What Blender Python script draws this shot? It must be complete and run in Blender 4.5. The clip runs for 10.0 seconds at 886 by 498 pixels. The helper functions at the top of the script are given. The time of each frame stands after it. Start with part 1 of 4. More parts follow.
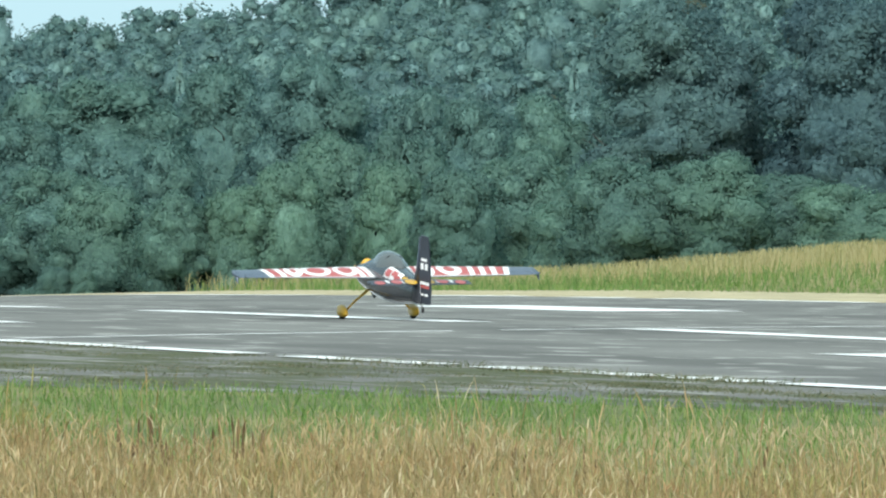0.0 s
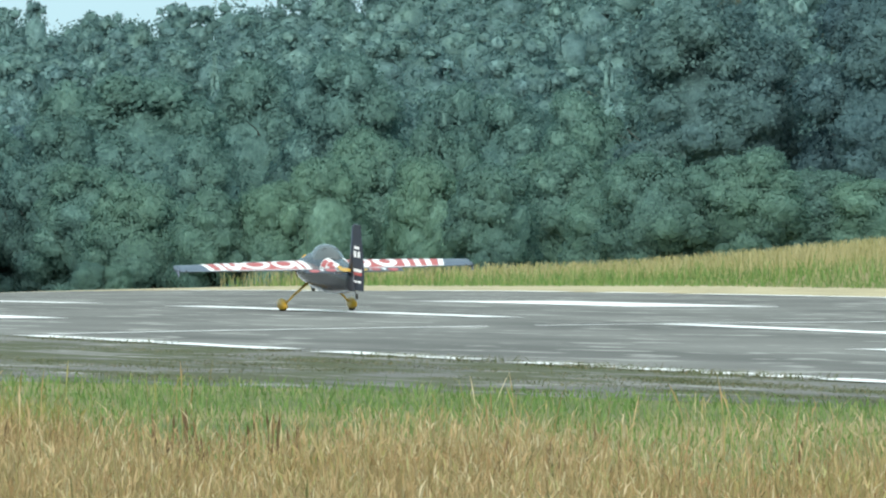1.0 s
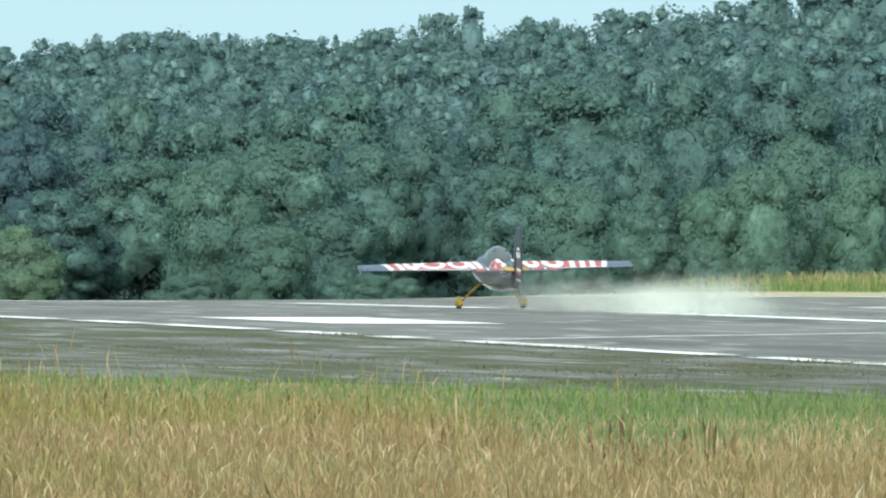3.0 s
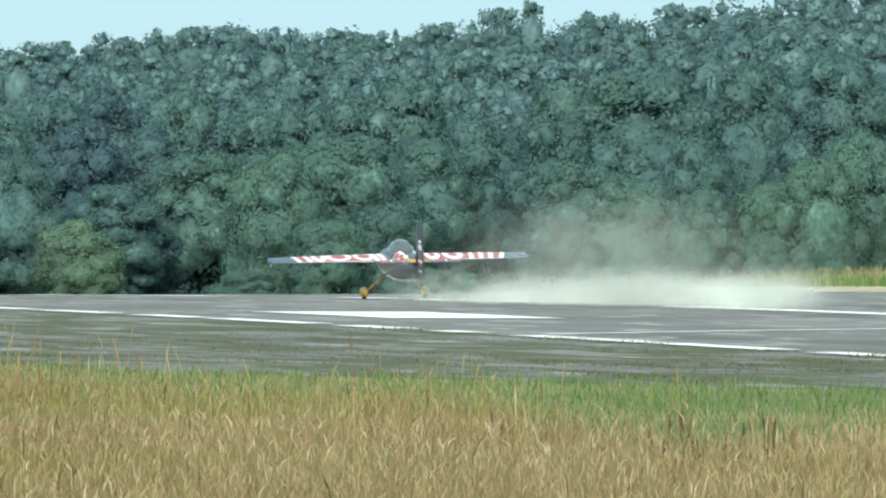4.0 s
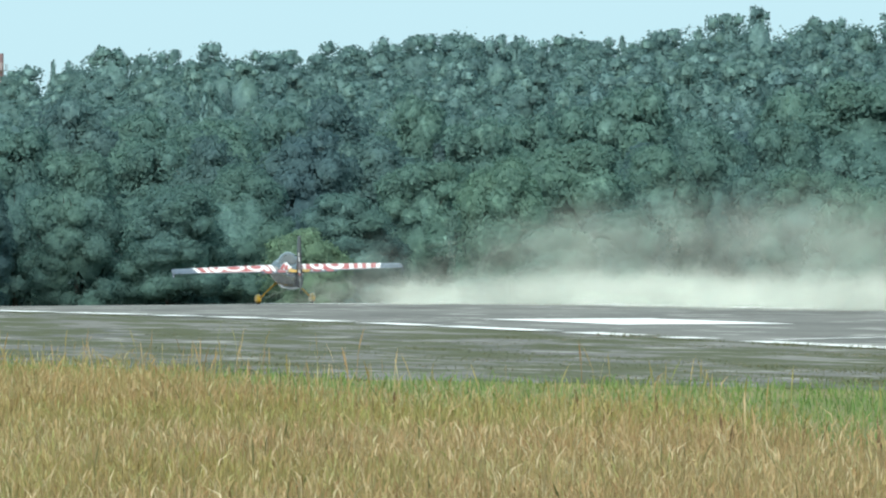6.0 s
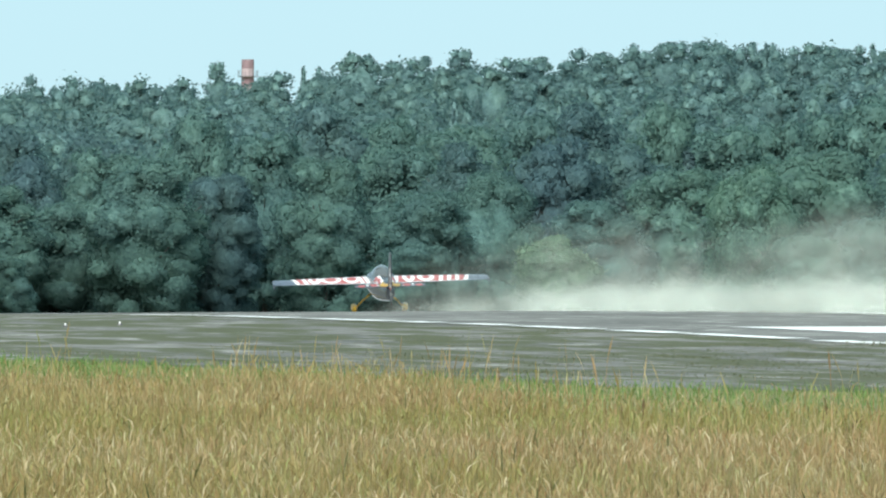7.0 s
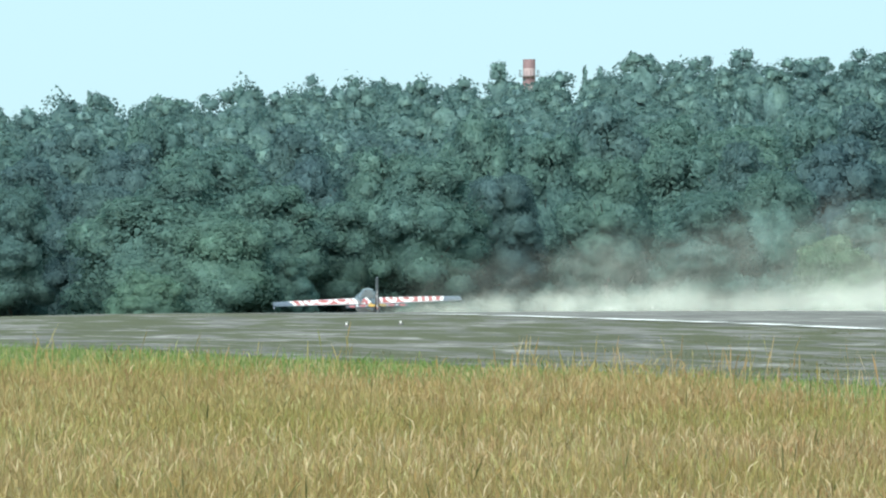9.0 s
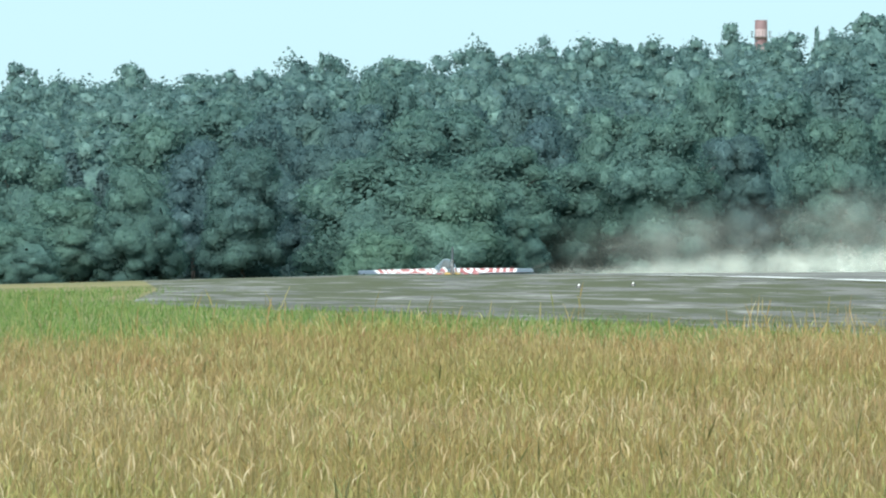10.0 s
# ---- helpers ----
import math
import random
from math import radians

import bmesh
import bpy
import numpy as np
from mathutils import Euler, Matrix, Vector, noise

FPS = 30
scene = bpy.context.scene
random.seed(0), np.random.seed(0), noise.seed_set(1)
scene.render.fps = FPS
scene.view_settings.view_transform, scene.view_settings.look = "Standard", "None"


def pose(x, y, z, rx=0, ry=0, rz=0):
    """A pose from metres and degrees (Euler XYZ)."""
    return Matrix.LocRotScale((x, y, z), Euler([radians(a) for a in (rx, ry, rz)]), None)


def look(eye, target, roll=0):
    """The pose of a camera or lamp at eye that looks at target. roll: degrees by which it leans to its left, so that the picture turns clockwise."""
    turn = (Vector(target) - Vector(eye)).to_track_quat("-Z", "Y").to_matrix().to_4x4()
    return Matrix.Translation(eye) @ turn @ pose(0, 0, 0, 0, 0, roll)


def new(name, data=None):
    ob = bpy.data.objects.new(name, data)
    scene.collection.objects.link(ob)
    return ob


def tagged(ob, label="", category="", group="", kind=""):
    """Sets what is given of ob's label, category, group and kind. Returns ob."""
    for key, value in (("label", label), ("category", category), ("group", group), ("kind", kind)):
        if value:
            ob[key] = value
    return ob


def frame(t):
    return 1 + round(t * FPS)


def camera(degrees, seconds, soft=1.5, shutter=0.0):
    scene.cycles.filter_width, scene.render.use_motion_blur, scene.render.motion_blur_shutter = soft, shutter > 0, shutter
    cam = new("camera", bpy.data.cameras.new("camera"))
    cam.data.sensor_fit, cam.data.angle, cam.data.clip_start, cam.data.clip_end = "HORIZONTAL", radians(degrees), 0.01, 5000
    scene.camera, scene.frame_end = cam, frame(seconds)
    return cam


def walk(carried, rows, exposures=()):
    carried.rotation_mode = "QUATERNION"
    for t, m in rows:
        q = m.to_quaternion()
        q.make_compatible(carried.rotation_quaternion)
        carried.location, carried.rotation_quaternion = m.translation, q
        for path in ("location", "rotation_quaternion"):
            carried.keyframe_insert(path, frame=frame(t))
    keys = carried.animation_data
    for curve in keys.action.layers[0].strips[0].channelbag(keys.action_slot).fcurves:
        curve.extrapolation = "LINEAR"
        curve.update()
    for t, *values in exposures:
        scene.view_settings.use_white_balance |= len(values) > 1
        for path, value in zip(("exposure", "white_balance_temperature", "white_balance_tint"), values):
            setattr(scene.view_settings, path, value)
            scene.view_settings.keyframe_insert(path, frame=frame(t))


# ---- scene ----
cam = camera(3.4543, 10.0, soft=2.2)
EYE = (0.0, 0.0, 3.27)
# seconds, bearing from the runway's direction, tilt, lean: a hand-held telephoto that pans along the runway
PAN = [
    (0.0, 13.2353, -0.2534, 0.16),
    (0.5, 13.1759, -0.2533, 0.08),
    (1.0, 13.0998, -0.2714, 0.12),
    (1.5, 12.6712, -0.2627, -0.03),
    (2.0, 11.7956, -0.2311, 0.04),
    (2.5, 11.5481, -0.2334, 0.23),
    (3.0, 11.3967, -0.2531, 0.20),
    (4.5, 11.0432, -0.2857, 0.22),
    (5.0, 10.8747, -0.2900, 0.10),
    (6.5, 9.8006, -0.2170, -0.10),
    (7.0, 9.3013, -0.2203, 0.06),
    (7.5, 9.0625, -0.2331, 0.02),
    (8.0, 8.6218, -0.1739, -0.13),
    (8.5, 8.3554, -0.2004, -0.02),
    (9.0, 8.2050, -0.2231, 0.12),
    (9.5, 7.8508, -0.2883, 0.06),
    (10.0, 7.2995, -0.3757, 0.03),
]


def aim(yaw, pitch, roll=0.0):
    return pose(*EYE, 90 + pitch, 0, -yaw) @ pose(0, 0, 0, 0, 0, roll)


# the picture grows a little lighter as more sky comes into view
LIGHT = [(0.0, 0.12), (6.0, 0.10), (10.0, 0.27)]
walk(cam, [(t, aim(a, b, c)) for t, a, b, c in PAN], LIGHT)

# ---- light: thin high overcast ----
SUN_EL, SUN_AZ = radians(42), radians(-155)  # azimuth measured from +Y towards +X
world = bpy.data.worlds.new("sky")
scene.world = world
world.use_nodes = True
wn = world.node_tree.nodes
sky = wn.new("ShaderNodeTexSky")
sky.sky_type = "NISHITA"
sky.sun_disc = False
sky.sun_elevation = SUN_EL
sky.sun_rotation = SUN_AZ
sky.air_density, sky.dust_density, sky.ozone_density = 0.45, 0.2, 2.0
wn["Background"].inputs["Strength"].default_value = 0.02
world.node_tree.links.new(sky.outputs[0], wn["Background"].inputs["Color"])
# the even white veil of high cloud over the blue
veil = wn.new("ShaderNodeBackground")
veil.inputs["Color"].default_value = (0.41, 0.63, 0.69, 1.0)
both = wn.new("ShaderNodeAddShader")
world.node_tree.links.new(wn["Background"].outputs[0], both.inputs[0])
world.node_tree.links.new(veil.outputs[0], both.inputs[1])
world.node_tree.links.new(both.outputs[0], wn["World Output"].inputs["Surface"])
sun = new("sun", bpy.data.lights.new("sun", "SUN"))
sun.data.energy, sun.data.angle, sun.data.color = 4.7, radians(60), (1.0, 0.965, 0.90)
sun.matrix_world = look((0, 0, 60), (-math.sin(SUN_AZ) * 60 * math.cos(SUN_EL) / math.sin(SUN_EL),
                                     -math.cos(SUN_AZ) * 60 * math.cos(SUN_EL) / math.sin(SUN_EL), 0))


# ---- materials ----
def material(name, rough=0.8, metal=0.0, spec=0.3):
    m = bpy.data.materials.new(name)
    m.use_nodes = True
    b = m.node_tree.nodes["Principled BSDF"]
    b.inputs["Roughness"].default_value = rough
    b.inputs["Metallic"].default_value = metal
    b.inputs["Specular IOR Level"].default_value = spec
    return m, m.node_tree.nodes, m.node_tree.links, b


def noise_fac(n, l, scale, detail=4.0, coord=None, stretch=None, rough=0.55):
    co = n.new("ShaderNodeTexCoord")
    out = co.outputs[coord or "Object"]
    if stretch:
        mp = n.new("ShaderNodeMapping")
        mp.inputs["Scale"].default_value = stretch
        l.new(out, mp.inputs["Vector"])
        out = mp.outputs[0]
    t = n.new("ShaderNodeTexNoise")
    t.inputs["Scale"].default_value, t.inputs["Detail"].default_value = scale, detail
    t.inputs["Roughness"].default_value = rough
    l.new(out, t.inputs["Vector"])
    return t.outputs["Fac"]


def ramp(n, l, fac, stops):
    r = n.new("ShaderNodeValToRGB")
    e = r.color_ramp.elements
    while len(e) < len(stops):
        e.new(0.5)
    for k, (p, c) in zip(e, stops):
        k.position, k.color = p, (*c, 1.0)
    l.new(fac, r.inputs["Fac"])
    return r.outputs["Color"]


def mix(n, l, fac, a, b, how="MIX"):
    x = n.new("ShaderNodeMix")
    x.data_type, x.blend_type = "RGBA", how
    for s, v in ((x.inputs[0], fac), (x.inputs[6], a), (x.inputs[7], b)):
        if isinstance(v, (int, float)):
            s.default_value = v
        elif isinstance(v, tuple):
            s.default_value = (*v, 1.0)
        else:
            l.new(v, s)
    return x.outputs[2]


def bump(n, l, b, fac, strength, dist):
    k = n.new("ShaderNodeBump")
    k.inputs["Strength"].default_value, k.inputs["Distance"].default_value = strength, dist
    l.new(fac, k.inputs["Height"])
    l.new(k.outputs[0], b.inputs["Normal"])


def plain(name, col, rough=0.5, metal=0.0, spec=0.4, vary=0.15, scale=6.0):
    m, n, l, b = material(name, rough, metal, spec)
    f = noise_fac(n, l, scale, 5.0)
    lo = tuple(c * (1 - vary) for c in col)
    hi = tuple(min(1.0, c * (1 + vary)) for c in col)
    l.new(ramp(n, l, f, [(0.3, lo), (0.7, hi)]), b.inputs["Base Color"])
    return m


def leaf_material(name, dark, light, trans=0.55, mass=False):
    m, n, l, b = material(name, 0.85, 0.0, 0.06)
    g = n.new("ShaderNodeNewGeometry")
    c = ramp(n, l, g.outputs["Random Per Island"], [(0.0, tuple(v * 0.72 for v in dark)), (0.5, dark), (1.0, tuple(v * 1.2 for v in light))])
    big = noise_fac(n, l, 0.22, 4.0)
    c = mix(n, l, ramp(n, l, big, [(0.38, (0, 0, 0)), (0.66, (0.6, 0.6, 0.6))]), c, (light[0] * 1.2, light[1] * 1.2, light[2] * 1.02))
    c = mix(n, l, ramp(n, l, noise_fac(n, l, 2.6, 4.0), [(0.35, (0.5, 0.5, 0.5)), (0.62, (0, 0, 0))]), c, tuple(v * 0.85 for v in dark))
    info = n.new("ShaderNodeObjectInfo")
    c = mix(n, l, 1.0, c, ramp(n, l, info.outputs["Random"], [(0.0, (0.84, 0.86, 0.90)), (1.0, (1.06, 1.06, 1.0))]), "MULTIPLY")
    if mass:
        tuft = noise_fac(n, l, 3.2, 7.0, rough=0.72)
        c = mix(n, l, 1.0, c, ramp(n, l, tuft, [(0.36, (0.80, 0.81, 0.83)), (0.62, (1.12, 1.12, 1.1))]), "MULTIPLY")
        bump(n, l, b, tuft, 0.6, 0.3)
    l.new(c, b.inputs["Base Color"])
    t = n.new("ShaderNodeBsdfTranslucent")
    l.new(c, t.inputs["Color"])
    s = n.new("ShaderNodeMixShader")
    s.inputs[0].default_value = trans
    l.new(b.outputs[0], s.inputs[1])
    l.new(t.outputs[0], s.inputs[2])
    l.new(s.outputs[0], n["Material Output"].inputs["Surface"])
    return m


def foliage(name, dark, light, trans=0.5):
    """Loose outer leaves, which let light through, and the close mass of leaves behind them."""
    return leaf_material(name, dark, light, trans), leaf_material(name + "_mass", dark, light, 0.06, True)


# the air's haze is put into these leaf colours, paler and bluer
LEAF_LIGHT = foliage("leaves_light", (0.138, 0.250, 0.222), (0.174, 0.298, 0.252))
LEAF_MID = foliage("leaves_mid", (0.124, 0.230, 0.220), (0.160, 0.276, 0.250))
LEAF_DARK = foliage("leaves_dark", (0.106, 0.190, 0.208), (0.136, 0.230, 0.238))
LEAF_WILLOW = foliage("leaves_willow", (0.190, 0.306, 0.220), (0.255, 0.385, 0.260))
LEAF_FAR_HAZE = foliage("hazed_far_leaves", (0.128, 0.226, 0.234), (0.160, 0.268, 0.262))
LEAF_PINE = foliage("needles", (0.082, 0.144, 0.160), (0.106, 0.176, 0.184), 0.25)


def bark_material():
    m, n, l, b = material("bark", 0.9)
    f = noise_fac(n, l, 3.0, 6.0, stretch=(4, 4, 0.6))
    l.new(ramp(n, l, f, [(0.3, (0.06, 0.057, 0.05)), (0.7, (0.17, 0.16, 0.145))]), b.inputs["Base Color"])
    bump(n, l, b, f, 0.6, 0.05)
    return m


BARK = bark_material()


def grass_material(name, stops, patch, green=None, trans=0.3):
    """Blade colours by island, shifted in broad patches."""
    m, n, l, b = material(name, 0.7, 0.0, 0.2)
    g = n.new("ShaderNodeNewGeometry")
    c = ramp(n, l, g.outputs["Random Per Island"], stops)
    f = noise_fac(n, l, 0.16, 4.0)
    c = mix(n, l, ramp(n, l, f, [(0.45, (0, 0, 0)), (0.62, (0.75, 0.75, 0.75))]), c, patch, "MULTIPLY")
    if green:
        f = noise_fac(n, l, 0.055, 3.0)
        c = mix(n, l, ramp(n, l, f, [(0.42, (0, 0, 0)), (0.58, (0.9, 0.9, 0.9))]), c, green, "MULTIPLY")
    l.new(c, b.inputs["Base Color"])
    t = n.new("ShaderNodeBsdfTranslucent")
    l.new(c, t.inputs["Color"])
    s = n.new("ShaderNodeMixShader")
    s.inputs[0].default_value = trans
    l.new(b.outputs[0], s.inputs[1])
    l.new(t.outputs[0], s.inputs[2])
    l.new(s.outputs[0], n["Material Output"].inputs["Surface"])
    return m


STRAW = grass_material("dry_grass", [(0.0, (0.270, 0.180, 0.089)), (0.35, (0.395, 0.287, 0.143)), (0.7, (0.503, 0.387, 0.216)), (0.85, (0.306, 0.306, 0.117)), (1.0, (0.629, 0.538, 0.360))], (0.86, 0.74, 0.66), (0.74, 0.92, 0.62))
GREEN = grass_material("green_grass", [(0.0, (0.105, 0.190, 0.055)), (0.65, (0.155, 0.250, 0.078)), (1.0, (0.290, 0.305, 0.130))], (0.9, 1.0, 0.75))
FIELD = grass_material("field_grass", [(0.0, (0.30, 0.27, 0.12)), (0.6, (0.38, 0.34, 0.17)), (1.0, (0.46, 0.41, 0.24))], (0.85, 0.98, 0.85))
CULM = grass_material("grass_culms", [(0.0, (0.26, 0.20, 0.10)), (0.5, (0.36, 0.28, 0.15)), (1.0, (0.28, 0.26, 0.11))], (0.88, 0.76, 0.68), (0.85, 0.98, 0.72))
RIPE = grass_material("ripe_heads", [(0.0, (0.36, 0.27, 0.14)), (0.6, (0.48, 0.38, 0.22)), (1.0, (0.62, 0.53, 0.35))], (0.90, 0.86, 0.78))
COARSE = grass_material("coarse_stalks", [(0.0, (0.10, 0.11, 0.045)), (1.0, (0.19, 0.18, 0.08))], (0.9, 0.95, 0.8))
DOCK = grass_material("brown_stalks", [(0.0, (0.10, 0.065, 0.035)), (1.0, (0.20, 0.13, 0.07))], (0.9, 0.9, 0.9))
WEED = grass_material("weeds", [(0.0, (0.085, 0.11, 0.05)), (0.6, (0.14, 0.155, 0.08)), (1.0, (0.23, 0.19, 0.11))], (0.8, 0.8, 0.8))


def ground_material():
    m, n, l, b = material("meadow_soil", 0.95)
    f = noise_fac(n, l, 0.07, 6.0)
    g = noise_fac(n, l, 1.7, 5.0)
    c = ramp(n, l, f, [(0.35, (0.13, 0.16, 0.06)), (0.5, (0.24, 0.22, 0.10)), (0.65, (0.32, 0.26, 0.13))])
    c = mix(n, l, 0.5, c, ramp(n, l, g, [(0.3, (0.45, 0.45, 0.4)), (0.7, (1.0, 1.0, 1.0))]), "MULTIPLY")
    l.new(c, b.inputs["Base Color"])
    bump(n, l, b, g, 0.8, 0.2)
    return m


def asphalt_material(name, lo, hi, moss):
    m, n, l, b = material(name, 0.95, 0.0, 0.08)
    big = noise_fac(n, l, 0.10, 5.0, stretch=(1.6, 0.5, 1))
    mid = noise_fac(n, l, 0.55, 5.0, stretch=(1.4, 0.35, 1))
    fine = noise_fac(n, l, 35.0, 4.0)
    c = ramp(n, l, big, [(0.36, lo), (0.62, hi)])
    c = mix(n, l, ramp(n, l, mid, [(0.56, (0, 0, 0)), (0.63, (0.75, 0.75, 0.75))]), c, tuple(v * 1.7 for v in hi))
    c = mix(n, l, 0.35, c, ramp(n, l, fine, [(0.35, (0.5, 0.5, 0.5)), (0.65, (1, 1, 1))]), "MULTIPLY")
    if moss:
        spots = noise_fac(n, l, 0.7, 6.0, stretch=(1.0, 0.13, 1), rough=0.65)
        c = mix(n, l, ramp(n, l, spots, [(0.45, (0, 0, 0)), (0.53, (0.9, 0.9, 0.9))]), c, (0.088, 0.098, 0.055))
    l.new(c, b.inputs["Base Color"])
    bump(n, l, b, fine, 0.4, 0.01)
    return m


SOIL = ground_material()
# near-black floor colour that holds the shade under the trees
WOOD_SHADE = plain("wood_floor_shade", (0.05, 0.06, 0.04), 0.95, 0, 0.1, 0.4, 0.3)
ASPHALT = asphalt_material("runway_asphalt", (0.14, 0.143, 0.136), (0.225, 0.228, 0.215), False)
SHOULDER = asphalt_material("old_shoulder", (0.135, 0.138, 0.13), (0.215, 0.215, 0.20), True)
GRAVEL = plain("dry_verge", (0.42, 0.37, 0.24), 0.95, 0, 0.1, 0.35, 0.5)
PAINT = plain("runway_paint", (0.82, 0.83, 0.82), 0.6, 0, 0.3, 0.10, 1.2)
NAVY = plain("navy_paint", (0.04, 0.047, 0.066), 0.28, 0.25, 0.5, 0.12)
# fuselage navy: glossier, its base lightened for the runway's reflection
NAVY_LIFTED = plain("lifted_navy_paint", (0.062, 0.065, 0.078), 0.2, 0.4, 0.5, 0.12)
SILVER = plain("silver_blue_paint", (0.13, 0.16, 0.21), 0.35, 0.4, 0.5, 0.10)
RED = plain("red_paint", (0.44, 0.085, 0.08), 0.35, 0, 0.5, 0.08)
WHITE = plain("white_paint", (0.80, 0.80, 0.80), 0.35, 0, 0.5, 0.04)
YELLOW = plain("yellow_paint", (0.62, 0.36, 0.03), 0.35, 0, 0.5, 0.10)
RUBBER = plain("rubber", (0.03, 0.03, 0.03), 0.85, 0, 0.2, 0.3)
METAL = plain("dark_metal", (0.12, 0.12, 0.12), 0.4, 0.8, 0.5, 0.2)
# brick and band colours are paled and greyed with the haze before them
BRICK = plain("chimney_brick", (0.27, 0.19, 0.205), 0.9, 0, 0.1, 0.15, 0.8)
BAND = plain("chimney_band", (0.44, 0.36, 0.37), 0.9, 0, 0.1, 0.12, 0.8)


def canopy_material():
    m, n, l, b = material("canopy_glass", 0.08, 0.0, 0.6)
    b.inputs["Base Color"].default_value = (0.15, 0.17, 0.175, 1)
    b.inputs["Transmission Weight"].default_value = 0.3
    b.inputs["IOR"].default_value = 1.25
    return m


CANOPY = canopy_material()


def blade_material():
    """A blade that turns too fast to be seen as more than a faint shade."""
    m, n, l, b = material("spinning_blade", 0.6)
    b.inputs["Base Color"].default_value = (0.03, 0.03, 0.03, 1)
    b.inputs["Alpha"].default_value = 0.08
    return m


BLADE = blade_material()


# ---- shape of the land: flat near, then it falls away behind a low crest ----
PY = np.array([-5000, 330, 360, 379, 423, 485, 516, 534, 574, 621, 700, 800, 950, 5000.0])
PZ = np.array([0, 0, -0.03, -0.07, -0.24, -0.70, -1.07, -1.30, -2.2, -3.0, -4.4, -5.5, -6.0, -6.0])
SKY_U = np.radians(np.array([3.0, 5.5, 6.2, 7.0, 7.8, 8.6, 9.4, 10.2, 11.0, 11.7, 12.6, 13.3, 14.5, 17.0, 30.0]))
SKY_TOP = np.array([9, 14.4, 14.6, 17.0, 18.5, 20.9, 22.0, 23.8, 25.2, 26.4, 29.0, 37.5, 48.0, 54.0, 54.0])


def height(x, y):
    x, y = np.asarray(x, float), np.asarray(y, float)
    k = np.where(x < 100, 0.55 * (x - 80), 11 + 2.0 * (x - 100))
    s = y - np.clip(k, -40, 60) * np.clip((y - 250) / 120, 0, 1)
    z = sum(np.interp(s + o, PY, PZ) for o in (-12, -8, -4, 0, 4, 8, 12)) / 7
    # fall towards the meadow west of the runway
    z = z - 0.018 * np.clip(58 - x, 0, 30) * np.clip((y - 250) / 100, 0, 1) * np.clip((900 - y) / 300, 0, 1)
    # bank beyond the runway's far side
    bank = np.clip((x - 116) / 10, 0, 1) * np.clip((x * 4.05 - y + 20) / 90, 0, 1) * np.clip((700 - y) / 150, 0, 1)
    z = z + 1.3 * bank * bank * (3 - 2 * bank)
    # wooded hill
    th, d = np.arctan2(x, np.maximum(y, 1)), np.hypot(x, y)
    top = np.interp(th, SKY_U, SKY_TOP) - 13.0
    r = np.clip((d - 1020) / 880, 0, 1)
    z = z + (top + 6.0) * r ** 1.15
    return z


def link(name, verts, faces, mat, parent=None, smooth=False):
    me = bpy.data.meshes.new(name)
    me.from_pydata(verts, [], faces)
    me.materials.append(mat)
    if smooth:
        me.shade_smooth()
    me.update()
    ob = new(name, me)
    ob.parent = parent
    return ob


def sheet(name, xs, ys, mat, lift=0.0, parent=None, x_of=None):
    X, Y = np.meshgrid(xs, ys)
    if x_of is not None:
        X = x_of(X, Y)
    Z = height(X, Y) + lift
    v = np.stack([X.ravel(), Y.ravel(), Z.ravel()], 1)
    nx, ny = len(xs), len(ys)
    i = np.arange(nx * ny).reshape(ny, nx)
    f = np.stack([i[:-1, :-1], i[:-1, 1:], i[1:, 1:], i[1:, :-1]], -1).reshape(-1, 4)
    return link(name, v.tolist(), f.tolist(), mat, parent, True)


xs = np.concatenate([np.arange(-4000, -100, 390), np.arange(-100, 0, 20), np.arange(0, 200, 4), np.arange(200, 700, 25), np.arange(700, 4001, 300)])
ys = np.concatenate([np.arange(-3000, 0, 300), np.arange(0, 200, 20), np.arange(200, 720, 5), np.arange(720, 2200, 20), np.arange(2200, 4801, 260)])
ground = tagged(sheet("ground", xs, ys, SOIL), "dry meadow ground falling away behind a low crest", "ground", kind="structure")
# dark sheet above the soil, painted as the shade seen between crowns
forest_floor = sheet("forest_floor", np.arange(30, 720, 15), np.arange(700, 2160, 20), WOOD_SHADE, 0.9)
tagged(forest_floor, "dark sheet under the wood, with the shade between the trees in its colour", "forest floor", kind="structure")
RX0, RX1 = 60.2, 107.0
runway = tagged(sheet("runway", np.linspace(RX0, RX1, 12), np.arange(-60, 760, 4), ASPHALT, 0.02), "worn patched grey asphalt runway with white markings", "runway", kind="structure")


def grass_edge(y):
    """Where the old pavement beside the runway ends and the grass begins."""
    return np.interp(y, [-60, 200, 222, 245, 300, 345, 365, 400, 480, 560, 760], [57, 55, 51, 42, 39, 37, 38, 43, 52, 57, 58])


shoulder = sheet("pavement", np.linspace(0, 1, 9), np.arange(-60, 760, 4), SHOULDER, 0.015, None, lambda X, Y: grass_edge(Y) - 1.5 + (RX0 - grass_edge(Y) + 1.5) * X)
for k in range(0, len(shoulder.data.vertices), 9):
    shoulder.data.vertices[k].co.z -= 0.08
tagged(shoulder, "cracked mossy old pavement beside the runway", "pavement", kind="structure")
verge = sheet("verge", np.linspace(RX1, 119, 5), np.arange(-60, 760, 4), GRAVEL, 0.015)
tagged(verge, "pale dry verge along the runway", "verge", kind="structure")


